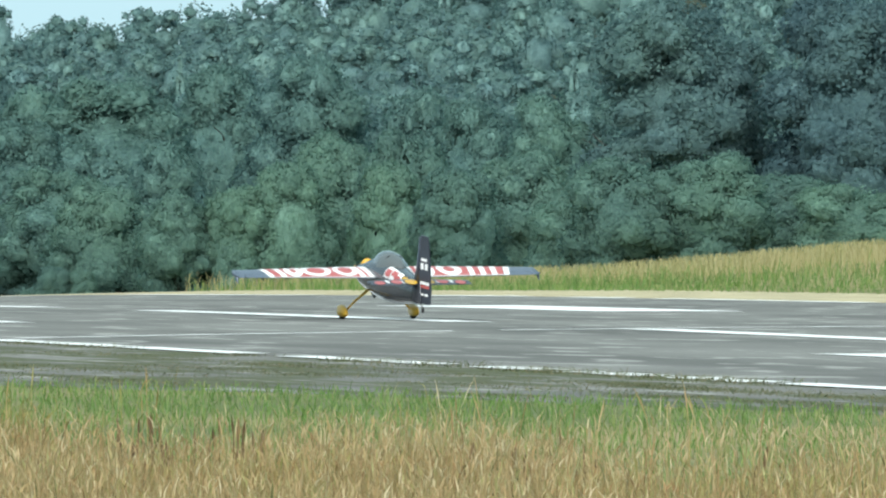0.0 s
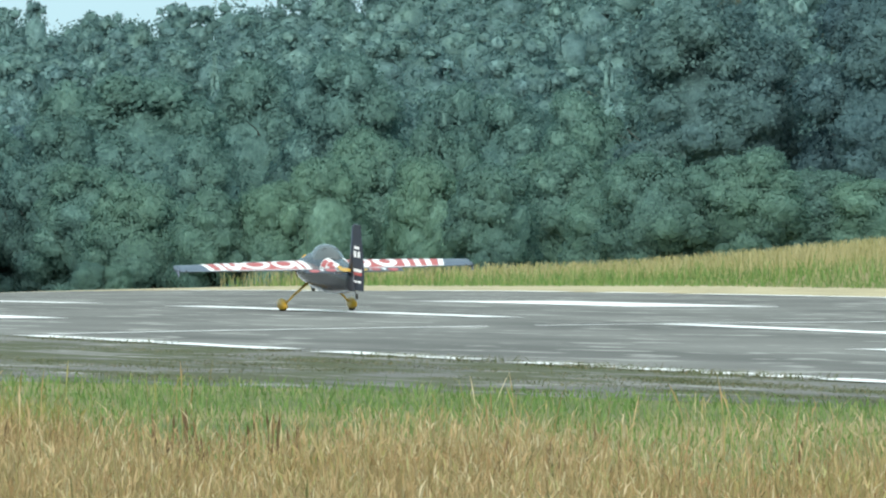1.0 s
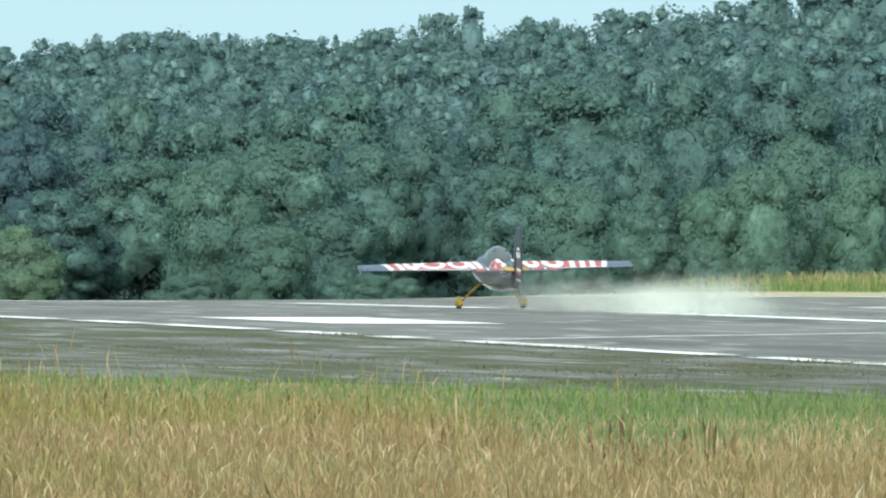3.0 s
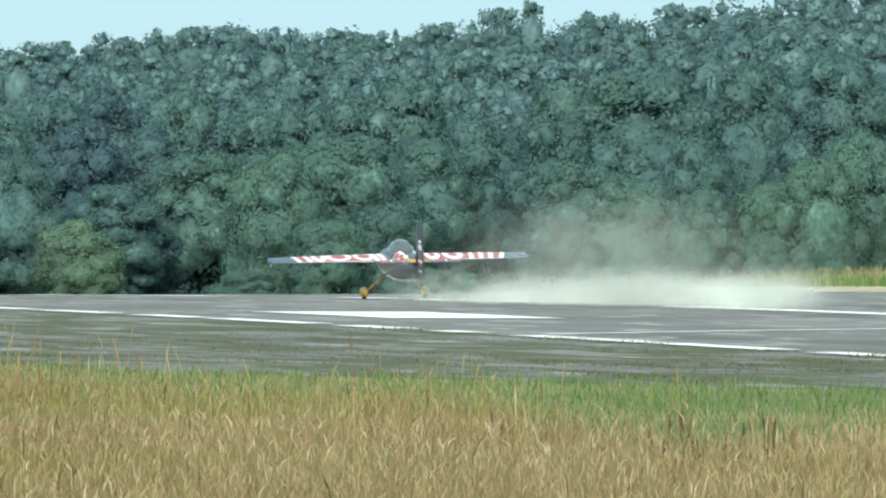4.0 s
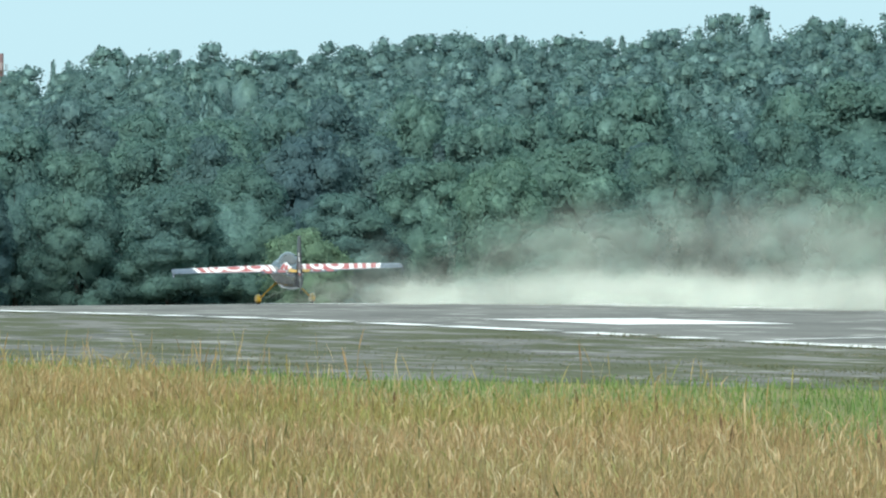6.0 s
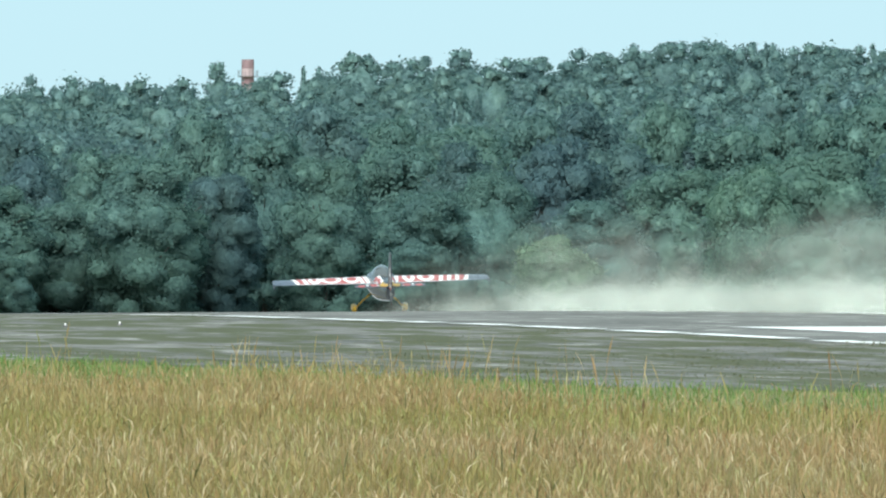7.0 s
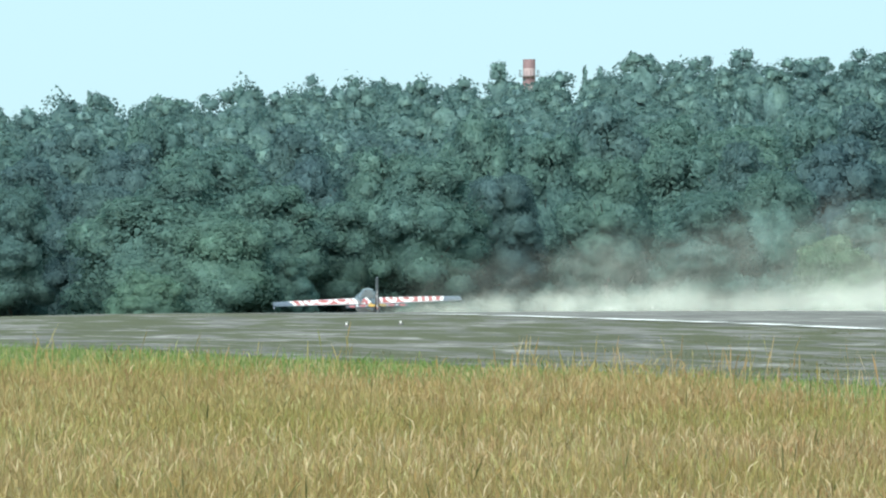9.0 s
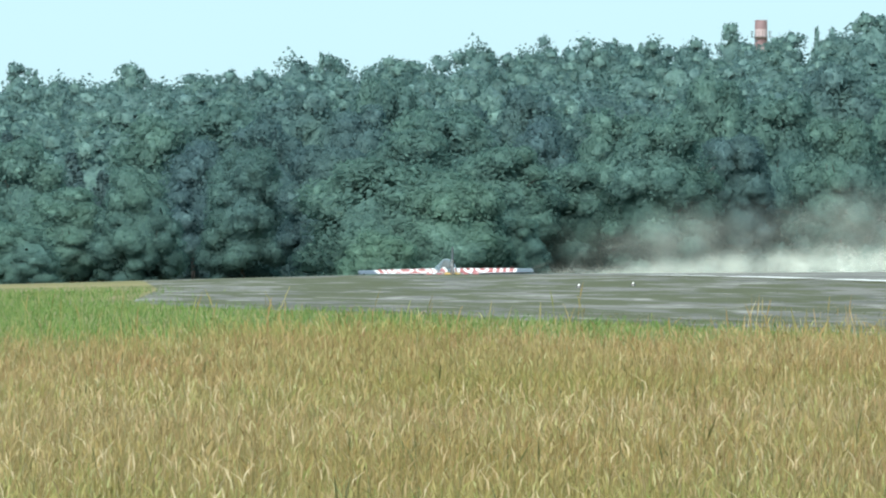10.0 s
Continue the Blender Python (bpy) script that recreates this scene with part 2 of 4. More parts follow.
def painted(name, x0, x1, y0, y1, parent=runway):
    rnd = random.Random(int(y0 * 7 + x0))
    n = max(2, int((y1 - y0) / 1.5))
    v, f = [], []
    for k in range(n + 1):
        y = y0 + (y1 - y0) * k / n
        a, b = x0 + rnd.uniform(-0.06, 0.06), x1 + rnd.uniform(-0.06, 0.06)
        v += [(a, y, float(height(a, y)) + 0.035), (b, y, float(height(b, y)) + 0.035)]
        if k:
            f.append((2 * k - 2, 2 * k - 1, 2 * k + 1, 2 * k))
    return link(name, v, f, PAINT, parent)


for a, b in ((240, 270), (289, 320), (337, 373), (386, 419), (438, 476), (494, 524)):
    painted("centre_line_dash", 79.3, 80.5, a, b)
painted("aiming_mark", 64.9, 69.1, 335, 353)
painted("aiming_mark", 90.5, 94.6, 368, 393)
painted("touchdown_mark", 71.5, 73.2, 255, 273)
# side stripes, worn into pieces: bearings (radians x 1000) of the ends of each piece
WORN = [(140.5, 145), (146, 151.5), (153, 158), (159, 161.2), (162.8, 166), (167, 171.5), (173.5, 177.5), (178.5, 185.2), (187.5, 191.5), (193.8, 196),
        (199.5, 203.8), (204, 208.3), (208.8, 216.8), (219.8, 226), (226.3, 229.8), (233, 237), (238.8, 239.6), (240.6, 244.2), (245.8, 248.3), (249, 252.1), (253.2, 262)]
for a, b in WORN:
    painted("edge_stripe", RX0 - 0.1, RX0 + 0.75, 60.2 / math.tan(b / 1000), 60.2 / math.tan(a / 1000))
for a, b in ((330, 392), (400, 424), (428, 436), (441, 462), (470, 500)):
    painted("edge_stripe", RX1 - 1.0, RX1 - 0.2, a, b)


def painted_line(name, pts, width):
    v, f = [], []
    for (x0, y0), (x1, y1) in zip(pts, pts[1:]):
        for k in range(7):
            x, y = x0 + (x1 - x0) * k / 6, y0 + (y1 - y0) * k / 6
            v += [(x, y - width, float(height(x, y - width)) + 0.033), (x, y + width, float(height(x, y + width)) + 0.033)]
            if k:
                n = len(v)
                f.append((n - 4, n - 2, n - 1, n - 3))
    return link(name, v, f, PAINT, runway)


painted_line("lead_off_line", [(61.5, 300.5), (67.4, 308.0), (74.5, 315.9)], 0.35)
painted_line("lead_off_line", [(76.0, 317.5), (82.0, 323.0), (88.0, 327.0)], 0.3)


# ---- trees ----
def leaf_tris(P, N, size, rng):
    """Small leaf clumps, one triangle each, at P, lying about across N."""
    n = len(P)
    r = rng.normal(size=(n, 3))
    T = N + 0.9 * r / np.linalg.norm(r, axis=1, keepdims=True)
    T /= np.linalg.norm(T, axis=1, keepdims=True)
    a = np.cross(T, rng.normal(size=(n, 3)))
    a /= np.linalg.norm(a, axis=1, keepdims=True)
    b = np.cross(T, a)
    s = size * rng.uniform(0.5, 1.5, (n, 1))
    V = np.stack([P + a * s, P + (-0.5 * a + 0.8 * b) * s, P + (-0.5 * a - 0.8 * b) * s], 1).reshape(-1, 3)
    return V, np.arange(3 * n).reshape(n, 3)


def ball(level):
    bm = bmesh.new()
    bmesh.ops.create_icosphere(bm, subdivisions=level, radius=1.0)
    v = np.array([p.co[:] for p in bm.verts])
    f = np.array([[p.index for p in q.verts] for q in bm.faces])
    bm.free()
    return v, f


BALLS = {k: ball(k) for k in (1, 2)}


def ripple(P, seed, wave, waves=9):
    """A soft uneven field of about -1 to 1 over the points P."""
    rng = np.random.default_rng(seed)
    out = np.zeros(len(P))
    for _ in range(waves):
        d = rng.normal(size=3)
        out += np.sin(P @ (d / np.linalg.norm(d) * rng.uniform(0.6, 1.6) * 2 * np.pi / wave) + rng.uniform(0, 6.3))
    return out / math.sqrt(waves) / 1.2


def crown_mesh(rng, lobes, n, leaf, level):
    """A heap of uneven lobes of close leaves, clothed in n loose ones: vertices, faces, normals and how many faces are close mass."""
    bv, bf = BALLS[level]
    C = np.array([c for c, _ in lobes])
    R = np.array([r for _, r in lobes])
    mid, wave = C.mean(0), float(np.median(R[:, 0]))

    def buried(P, share):
        return (((P[:, None, :] - C[None]) / (R[None] * share)) ** 2).sum(2).min(1) < 1.0

    def swell(P):
        return (1 + 0.13 * ripple(P, 1, wave * 1.1) + 0.08 * ripple(P, 2, wave * 0.45))[:, None]

    def normals(P, d):
        out = P - mid
        out /= np.linalg.norm(out, axis=1, keepdims=True) + 1e-6
        N = d * 0.58 + out * 0.52 + np.array((0, 0, 0.15)) + 0.10 * np.stack([ripple(P, 3 + k, wave * 0.5) for k in range(3)], 1)
        return N / np.linalg.norm(N, axis=1, keepdims=True)

    Vs, Fs, at = [], [], 0
    for c, r in zip(C, R):
        P = c + bv * r
        P = c + bv * r * 0.80 * swell(P)
        Vs.append(P)
        Fs.append(bf + at)
        at += len(P)
    V, F = np.concatenate(Vs), np.concatenate(Fs)
    N = normals(V, np.tile(bv, (len(C), 1)))
    keep = ~buried(V[F].mean(1), 0.5) & (N[F].mean(1)[:, 2] > -0.6)
    F = F[keep]
    used = np.unique(F)
    to = np.zeros(len(V), int)
    to[used] = np.arange(len(used))
    V, N, F = V[used], N[used], to[F]
    # leaves in a loose coat over the mass
    w = (R[:, 0] * R[:, 2]) ** 0.8
    Ps, Ds, left = [], [], n
    while left > 0:
        k = rng.choice(len(C), 2 * n, p=w / w.sum())
        d = rng.normal(size=(2 * n, 3))
        d[:, 2] += 0.2 * np.linalg.norm(d, axis=1)
        d /= np.linalg.norm(d, axis=1, keepdims=True)
        P = C[k] + d * R[k]
        P = C[k] + d * R[k] * swell(P) * (1.04 - np.abs(rng.normal(0, 0.12, (2 * n, 1))) + np.where(rng.uniform(0, 1, (2 * n, 1)) < 0.12, rng.uniform(0, 0.22, (2 * n, 1)), 0))
        ok = ~buried(P, 0.74)
        Ps.append(P[ok])
        Ds.append(d[ok])
        left -= ok.sum()
    P, d = np.concatenate(Ps)[:n], np.concatenate(Ds)[:n]
    LN = normals(P, d)
    LV, LF = leaf_tris(P, LN, leaf, rng)
    return np.concatenate([V, LV]), np.concatenate([F, LF + len(V)]), np.concatenate([N, np.repeat(LN, 3, axis=0)]), len(F)


def lobes_broad(rng, R, h0, h1, count, reach=(0.46, 0.80)):
    out = [((0, 0, (h0 + h1) / 2), (R * 0.72, R * 0.72, (h1 - h0) * 0.42))]
    for _ in range(count):
        a, t = rng.uniform(0, 2 * math.pi), rng.uniform(0, 1)
        env = math.sin(math.pi * (0.18 + 0.72 * t)) ** 0.7
        rr = R * env * rng.uniform(*reach)
        s = R * rng.uniform(0.16, 0.34)
        out.append(((rr * math.cos(a), rr * math.sin(a), h0 + (h1 - h0) * (0.08 + 0.84 * t)), (s, s, s * 0.8)))
    return out


def lobes_dome(rng, R, h0, h1, count):
    return lobes_broad(rng, R, h0, h1, count, (0.44, 0.72))


def trunk_mesh(rng, h, r, limbs):
    V, F = [], []

    def limb(p, q, r0, r1, n=7, bend=0.25):
        p, q = np.array(p, float), np.array(q, float)
        off = rng.normal(size=3) * bend
        base = len(V)
        for k in range(4):
            t = k / 3
            c = p + (q - p) * t + off * math.sin(math.pi * t)
            rr = r0 + (r1 - r0) * t
            for j in range(n):
                a = 2 * math.pi * j / n
                V.append((c[0] + rr * math.cos(a), c[1] + rr * math.sin(a), c[2]))
        for k in range(3):
            for j in range(n):
                a, b = base + k * n + j, base + k * n + (j + 1) % n
                F.append((a, b, b + n, a + n))

    limb((0, 0, -0.4), (0, 0, h), r, r * 0.35)
    for k in range(limbs):
        z = h * rng.uniform(0.3, 0.85)
        a = rng.uniform(0, 6.3)
        L = h * rng.uniform(0.25, 0.4)
        limb((0, 0, z), (L * math.cos(a), L * math.sin(a), z + L * 0.8), r * 0.45, r * 0.1, 5)
    return V, F


def mesh_of(name, V, F, mat):
    me = bpy.data.meshes.new(name)
    me.from_pydata(np.asarray(V).tolist(), [], np.asarray(F).tolist() if not isinstance(F, list) else F)
    me.materials.append(mat)
    return me


def cone_lobes(rng, R, h0, h1, whorls):
    """Drooping boughs of a conifer in whorls that narrow to a leader."""
    out = []
    for k in range(whorls):
        t = k / whorls
        r = R * (1.0 - t) ** 0.85
        m = max(3, int(7 * (1 - t)))
        for j in range(m):
            a = 2 * math.pi * (j + rng.uniform(-0.3, 0.3)) / m + k
            q = r * rng.uniform(0.45, 0.62)
            out.append(((q * math.cos(a), q * math.sin(a), h0 + (h1 - h0) * t), (max(0.16, r * 0.44), max(0.16, r * 0.44), (h1 - h0) / whorls * 0.95)))
    out.append(((0, 0, h1 - 0.5), (0.3, 0.3, 0.8)))
    return out


KINDS = {}


def tree_kind(key, seed, R, h0, h1, lobes, n, leaf, mat, shape=lobes_broad, trunk=0.2, level=2):
    rng = np.random.default_rng(seed)
    V, F, N, close = crown_mesh(rng, shape(rng, R, h0, h1, lobes), n, leaf, level)
    tv, tf = trunk_mesh(rng, h0 + (h1 - h0) * (0.3 if trunk < 0.1 else 0.7), trunk, 6)
    crown = mesh_of("crown", V, F, mat[0])
    crown.materials.append(mat[1])
    crown.polygons.foreach_set("material_index", np.r_[np.ones(close, np.int32), np.zeros(len(F) - close, np.int32)])
    crown.shade_smooth()
    crown.normals_split_custom_set_from_vertices(N.tolist())
    KINDS[key] = (crown, mesh_of("trunk", tv, tf, BARK), R, h1)


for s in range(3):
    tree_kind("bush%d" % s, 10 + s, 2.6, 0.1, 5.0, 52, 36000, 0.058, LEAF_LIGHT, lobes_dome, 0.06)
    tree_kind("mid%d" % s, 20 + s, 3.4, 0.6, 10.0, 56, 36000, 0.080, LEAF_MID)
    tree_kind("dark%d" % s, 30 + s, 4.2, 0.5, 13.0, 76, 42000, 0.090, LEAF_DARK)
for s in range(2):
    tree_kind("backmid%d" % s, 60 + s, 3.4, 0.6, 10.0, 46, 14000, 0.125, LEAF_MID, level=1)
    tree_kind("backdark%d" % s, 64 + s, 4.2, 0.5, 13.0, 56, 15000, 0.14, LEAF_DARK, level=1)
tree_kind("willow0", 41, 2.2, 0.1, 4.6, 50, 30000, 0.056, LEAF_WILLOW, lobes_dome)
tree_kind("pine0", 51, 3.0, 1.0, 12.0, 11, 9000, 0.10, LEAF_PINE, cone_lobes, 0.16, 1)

LABELS = {"bush": ("pale green rounded willow bush at the wood's edge", "bush", "bushes at the wood's edge"),
          "mid": ("green broadleaf tree in full summer leaf in the wood", "tree", "trees of the wood"),
          "dark": ("tall dark green broadleaf tree in full leaf", "tree", "trees of the wood"),
          "backmid": ("green broadleaf tree in full summer leaf in the wood", "tree", "trees of the wood"),
          "backdark": ("tall dark green broadleaf tree in full leaf", "tree", "trees of the wood"),
          "willow": ("light green drooping willow beyond the runway", "tree", ""),
          "pine": ("dark green conifer standing among the broadleaf trees", "tree", "trees of the wood")}
VH, FPX, TH0 = -115.0, 26000.0, 0.2310


def plant(key, u, v_top, width, d, rnd, base=None):
    """A tree of that kind at bearing u with its top at height v_top (both in 1/26000 rad), width likewise, d metres off."""
    th = TH0 + u / FPX
    x, y = d * math.sin(th), d * math.cos(th)
    z = float(height(x, y)) - 0.05 if base is None else base
    crown, trunk, R, h1 = KINDS[key]
    tall = max(1.0, EYE[2] - (v_top - VH) * d / FPX - z)
    word = key.rstrip("0123456789")
    wide = width * d / FPX / (2 * R) * (1.28 if word == "bush" else 1.0)
    label, cat, group = LABELS[word]
    e = new("tree" if cat == "tree" else "bush")
    tagged(e, label, cat, group)
    e.empty_display_size = 0.5
    e.matrix_basis = Matrix.LocRotScale((x, y, z), Euler((0, 0, rnd.uniform(0, 6.28))), (wide, wide, tall / (h1 * 1.02)))
    for n, me in (("trunk", trunk), ("crown", crown)):
        o = new(n, me)
        o.parent = e
    return e


rnd = random.Random(5)
# bushes and trees one can tell apart: kind, bearing, top, width, distance
for row in (("dark0", 430, -475, 400, 655), ("dark1", 735, -470, 380, 650), ("dark2", 1010, -450, 380, 650),
            ("bush0", 326, -168, 195, 600), ("bush1", 474, -168, 205, 600), ("bush2", 606, -130, 190, 610), ("bush0", 720, -120, 190, 600), ("bush1", 860, -130, 190, 600),
            ("bush1", 146, -178, 200, 640), ("bush2", 30, -140, 170, 630), ("bush0", -64, -218, 150, 690), ("bush1", -194, -202, 190, 700), ("bush2", -270, -150, 150, 690),
            ("bush0", -364, -116, 130, 690), ("bush1", -474, -98, 140, 690), ("bush2", -90, -150, 140, 660), ("bush0", 230, -90, 150, 620), ("bush1", -600, -120, 190, 730),
            ("mid0", -224, -355, 290, 800), ("mid1", -584, -328, 380, 820), ("mid2", -384, -332, 260, 830), ("mid0", 196, -285, 230, 760), ("mid1", 60, -290, 230, 780), ("mid2", -740, -230, 220, 790), ("mid2", 330, -300, 240, 760),
            ("mid0", -860, -240, 240, 800), ("mid1", -700, -160, 220, 770), ("mid2", -960, -190, 200, 790), ("mid0", -480, -200, 200, 780),
            ("bush0", -1120, -197, 290, 780), ("bush1", -1235, -160, 180, 770), ("bush2", -1140, -37, 150, 745), ("bush0", -1030, -80, 160, 760), ("bush2", -1290, 50, 110, 735), ("bush1", -1010, 35, 80, 730), ("bush2", -960, 45, 90, 725), ("bush0", -900, 50, 70, 720), ("bush2", -640, 40, 60, 715), ("bush0", -690, 30, 70, 715),
            ("willow0", -1590, -40, 195, 745),
            ("bush0", -2770, -110, 320, 800), ("bush2", -2680, -60, 220, 797), ("bush1", -2800, 25, 130, 780), ("mid1", -2560, -10, 120, 800),
            ("mid2", -3348, -30, 190, 830), ("mid0", -3440, 5, 170, 820), ("mid1", -3230, -20, 170, 840), ("mid2", -3560, -20, 180, 830)):
    plant(*row, rnd)
# the wood's front rows
for row, (d, top, step) in enumerate(((845, -150, 150), (890, -225, 135), (940, -265, 125))):
    u = -3700.0
    while u < -950 + 500 * row:
        k = rnd.choice(("backmid0", "backmid1", "backdark0", "backdark1", "backmid0", "pine0") if row else ("mid0", "mid1", "mid2", "mid0", "dark1", "mid2"))
        fall = 55 * max(0.0, (-2300 - u) / 1200) + (70 if k == "pine0" else 0)
        plant(k, u, top + fall + rnd.uniform(-35, 45), rnd.uniform(170, 260), d + rnd.uniform(-20, 20), rnd)
        u += step * rnd.uniform(0.7, 1.3)


def quick_mesh(name, V, F, mat):
    me = bpy.data.meshes.new(name)
    k = F.shape[1]
    me.vertices.add(len(V))
    me.vertices.foreach_set("co", np.ascontiguousarray(V, dtype=np.float32).ravel())
    me.loops.add(F.size)
    me.loops.foreach_set("vertex_index", np.ascontiguousarray(F, dtype=np.int32).ravel())
    me.polygons.add(len(F))
    me.polygons.foreach_set("loop_start", np.arange(0, F.size, k, dtype=np.int32))
    me.polygons.foreach_set("loop_total", np.full(len(F), k, dtype=np.int32))
    me.materials.append(mat)
    me.update(calc_edges=True)
    return new(name, me)


# ---- far woods up the hill: one mass of crowns ----
def far_woods():
    rng = np.random.default_rng(77)
    base = []
    for s in range(9):
        r = np.random.default_rng(90 + s)
        if s > 6:
            lobes = cone_lobes(r, 2.6, 1.0, 12.4, 8)
        else:
            lobes = lobes_broad(r, 3.3, 3.0, 12.0, 15 + s % 3)
        V, F, N, close = crown_mesh(r, lobes, 1000, 0.22, 1)
        base.append((V, F, N, np.r_[np.ones(close, np.int32), np.zeros(len(F) - close, np.int32)]))
    Vs, Fs, Ns, Ss, at = [], [], [], [], 0
    rows = np.concatenate([np.arange(985, 1300, 42), np.arange(1300, 1850, 62), (1868, 1888, 1906)])
    for d in rows:
        step = 4.9 if d < 1860 else 4.2
        a0, a1 = 0.078, 0.285
        for j in range(int((a1 - a0) * d / step)):
            th = a0 + (j + rng.uniform(-0.5, 0.5)) * step / d
            dd = d + rng.uniform(-22, 22)
            x, y = dd * math.sin(th), dd * math.cos(th)
            spire = rng.random() < (0.16 if d > 1800 else 0.03)
            V, F, N, S = base[rng.integers(7, 9) if spire else rng.integers(7)]
            a = rng.uniform(0, 6.3)
            c, s = math.cos(a), math.sin(a)
            sc = rng.uniform(0.7, 1.1) if spire else rng.uniform(0.72, 1.3)
            # the crowns rise and sink along the ridge, with a taller one here and there
            hz = rng.uniform(0.83, 1.0) + 0.07 * math.sin(th * 310 + d) + (0.14 if rng.random() < 0.10 and not spire else 0.0)
            Vs.append(np.stack([(V[:, 0] * c - V[:, 1] * s) * sc + x, (V[:, 0] * s + V[:, 1] * c) * sc + y, V[:, 2] * hz + float(height(x, y))], 1))
            Fs.append(F + at)
            Ns.append(np.stack([N[:, 0] * c - N[:, 1] * s, N[:, 0] * s + N[:, 1] * c, N[:, 2]], 1))
            Ss.append(S)
            at += len(V)
    # far crowns use the leaf colours that have haze mixed in
    ob = quick_mesh("far_woods", np.concatenate(Vs), np.concatenate(Fs), LEAF_FAR_HAZE[0])
    ob.data.materials.append(LEAF_FAR_HAZE[1])
    ob.data.polygons.foreach_set("material_index", np.concatenate(Ss))
    ob.data.shade_smooth()
    ob.data.normals_split_custom_set_from_vertices(np.concatenate(Ns).tolist())
    tagged(ob, "mixed summer forest covering the hill", "forest", kind="stuff")


far_woods()


# ---- grass ----
def stems(rng, X, Y, tall, wide, head, lean=0.25):
    """Bent stems of three quads; the last is a seed head if head > 0."""
    n = len(X)
    Z = height(X, Y)
    base = np.stack([X, Y, Z], 1)
    a = rng.uniform(0, 2 * np.pi, n)
    side = np.stack([np.cos(a), np.sin(a), np.zeros(n)], 1)
    a2 = rng.uniform(0, 2 * np.pi, n)
    dirn = np.stack([np.cos(a2), np.sin(a2), np.zeros(n)], 1) * (lean * rng.uniform(0.2, 1.6, n) * tall)[:, None]
    up = np.stack([np.zeros(n), np.zeros(n), tall], 1)
    ts = (0.0, 0.72, 0.86, 1.0)
    ws = (wide, wide * 0.7, wide * (0.6 + head), wide * 0.2)
    rows = []
    for t, w in zip(ts, ws):
        c = base + up * (t - 0.12 * t ** 3) + dirn * t ** 2
        rows += [c - side * np.reshape(w, (-1, 1)) / 2, c + side * np.reshape(w, (-1, 1)) / 2]
    V = np.stack(rows, 1).reshape(-1, 3)
    q = np.array([[0, 1, 3, 2], [2, 3, 5, 4], [4, 5, 7, 6]])
    F = (np.arange(n)[:, None, None] * 8 + q[None]).reshape(-1, 4)
    return V, F


def culms(rng, X, Y, tall, wide, lean, long=1.0):
    """Thin leaning culms, and apart from them their seed heads."""
    n = len(X)
    base = np.stack([X, Y, height(X, Y)], 1)
    a, a2 = rng.uniform(0, 2 * np.pi, n), rng.uniform(0, 2 * np.pi, n)
    side = np.stack([np.cos(a), np.sin(a), np.zeros(n)], 1) * wide[:, None]
    lean = lean * rng.uniform(0.2, 1.6, n) * tall
    way = np.stack([np.cos(a2) * lean, np.sin(a2) * lean, tall], 1)
    top = base + way
    V = np.stack([base - side, base + side, top + side * 0.6, top - side * 0.6], 1).reshape(-1, 3)
    F = np.arange(4 * n).reshape(n, 4)
    nod = np.stack([np.cos(a2) * lean * 0.35, np.sin(a2) * lean * 0.35, np.zeros(n)], 1)
    L = rng.uniform(0.08, 0.15, n)[:, None] * long
    up = way / np.linalg.norm(way, axis=1, keepdims=True)
    fat = rng.uniform(0.9, 1.7, n)[:, None]
    H = np.stack([top - up * L * 0.2, top + up * L * 0.4 + side * fat, top + up * L + nod, top + up * L * 0.4 - side * fat], 1).reshape(-1, 3)
    return V, F, H, F.copy()


def polar(rng, n, th0, th1, d0, d1):
    th = rng.uniform(th0, th1, n)
    d = np.sqrt(rng.uniform(d0 ** 2, d1 ** 2, n))
    return d * np.sin(th), d * np.cos(th), th, d


def golden_far(th):
    """How far the tall dry grass reaches, by bearing."""
    return np.interp(np.degrees(th), [4, 6.5, 8, 9.3, 10.2, 11.1, 12.2, 13.3, 15], [200, 206, 210, 192, 180, 162, 146, 140, 134])


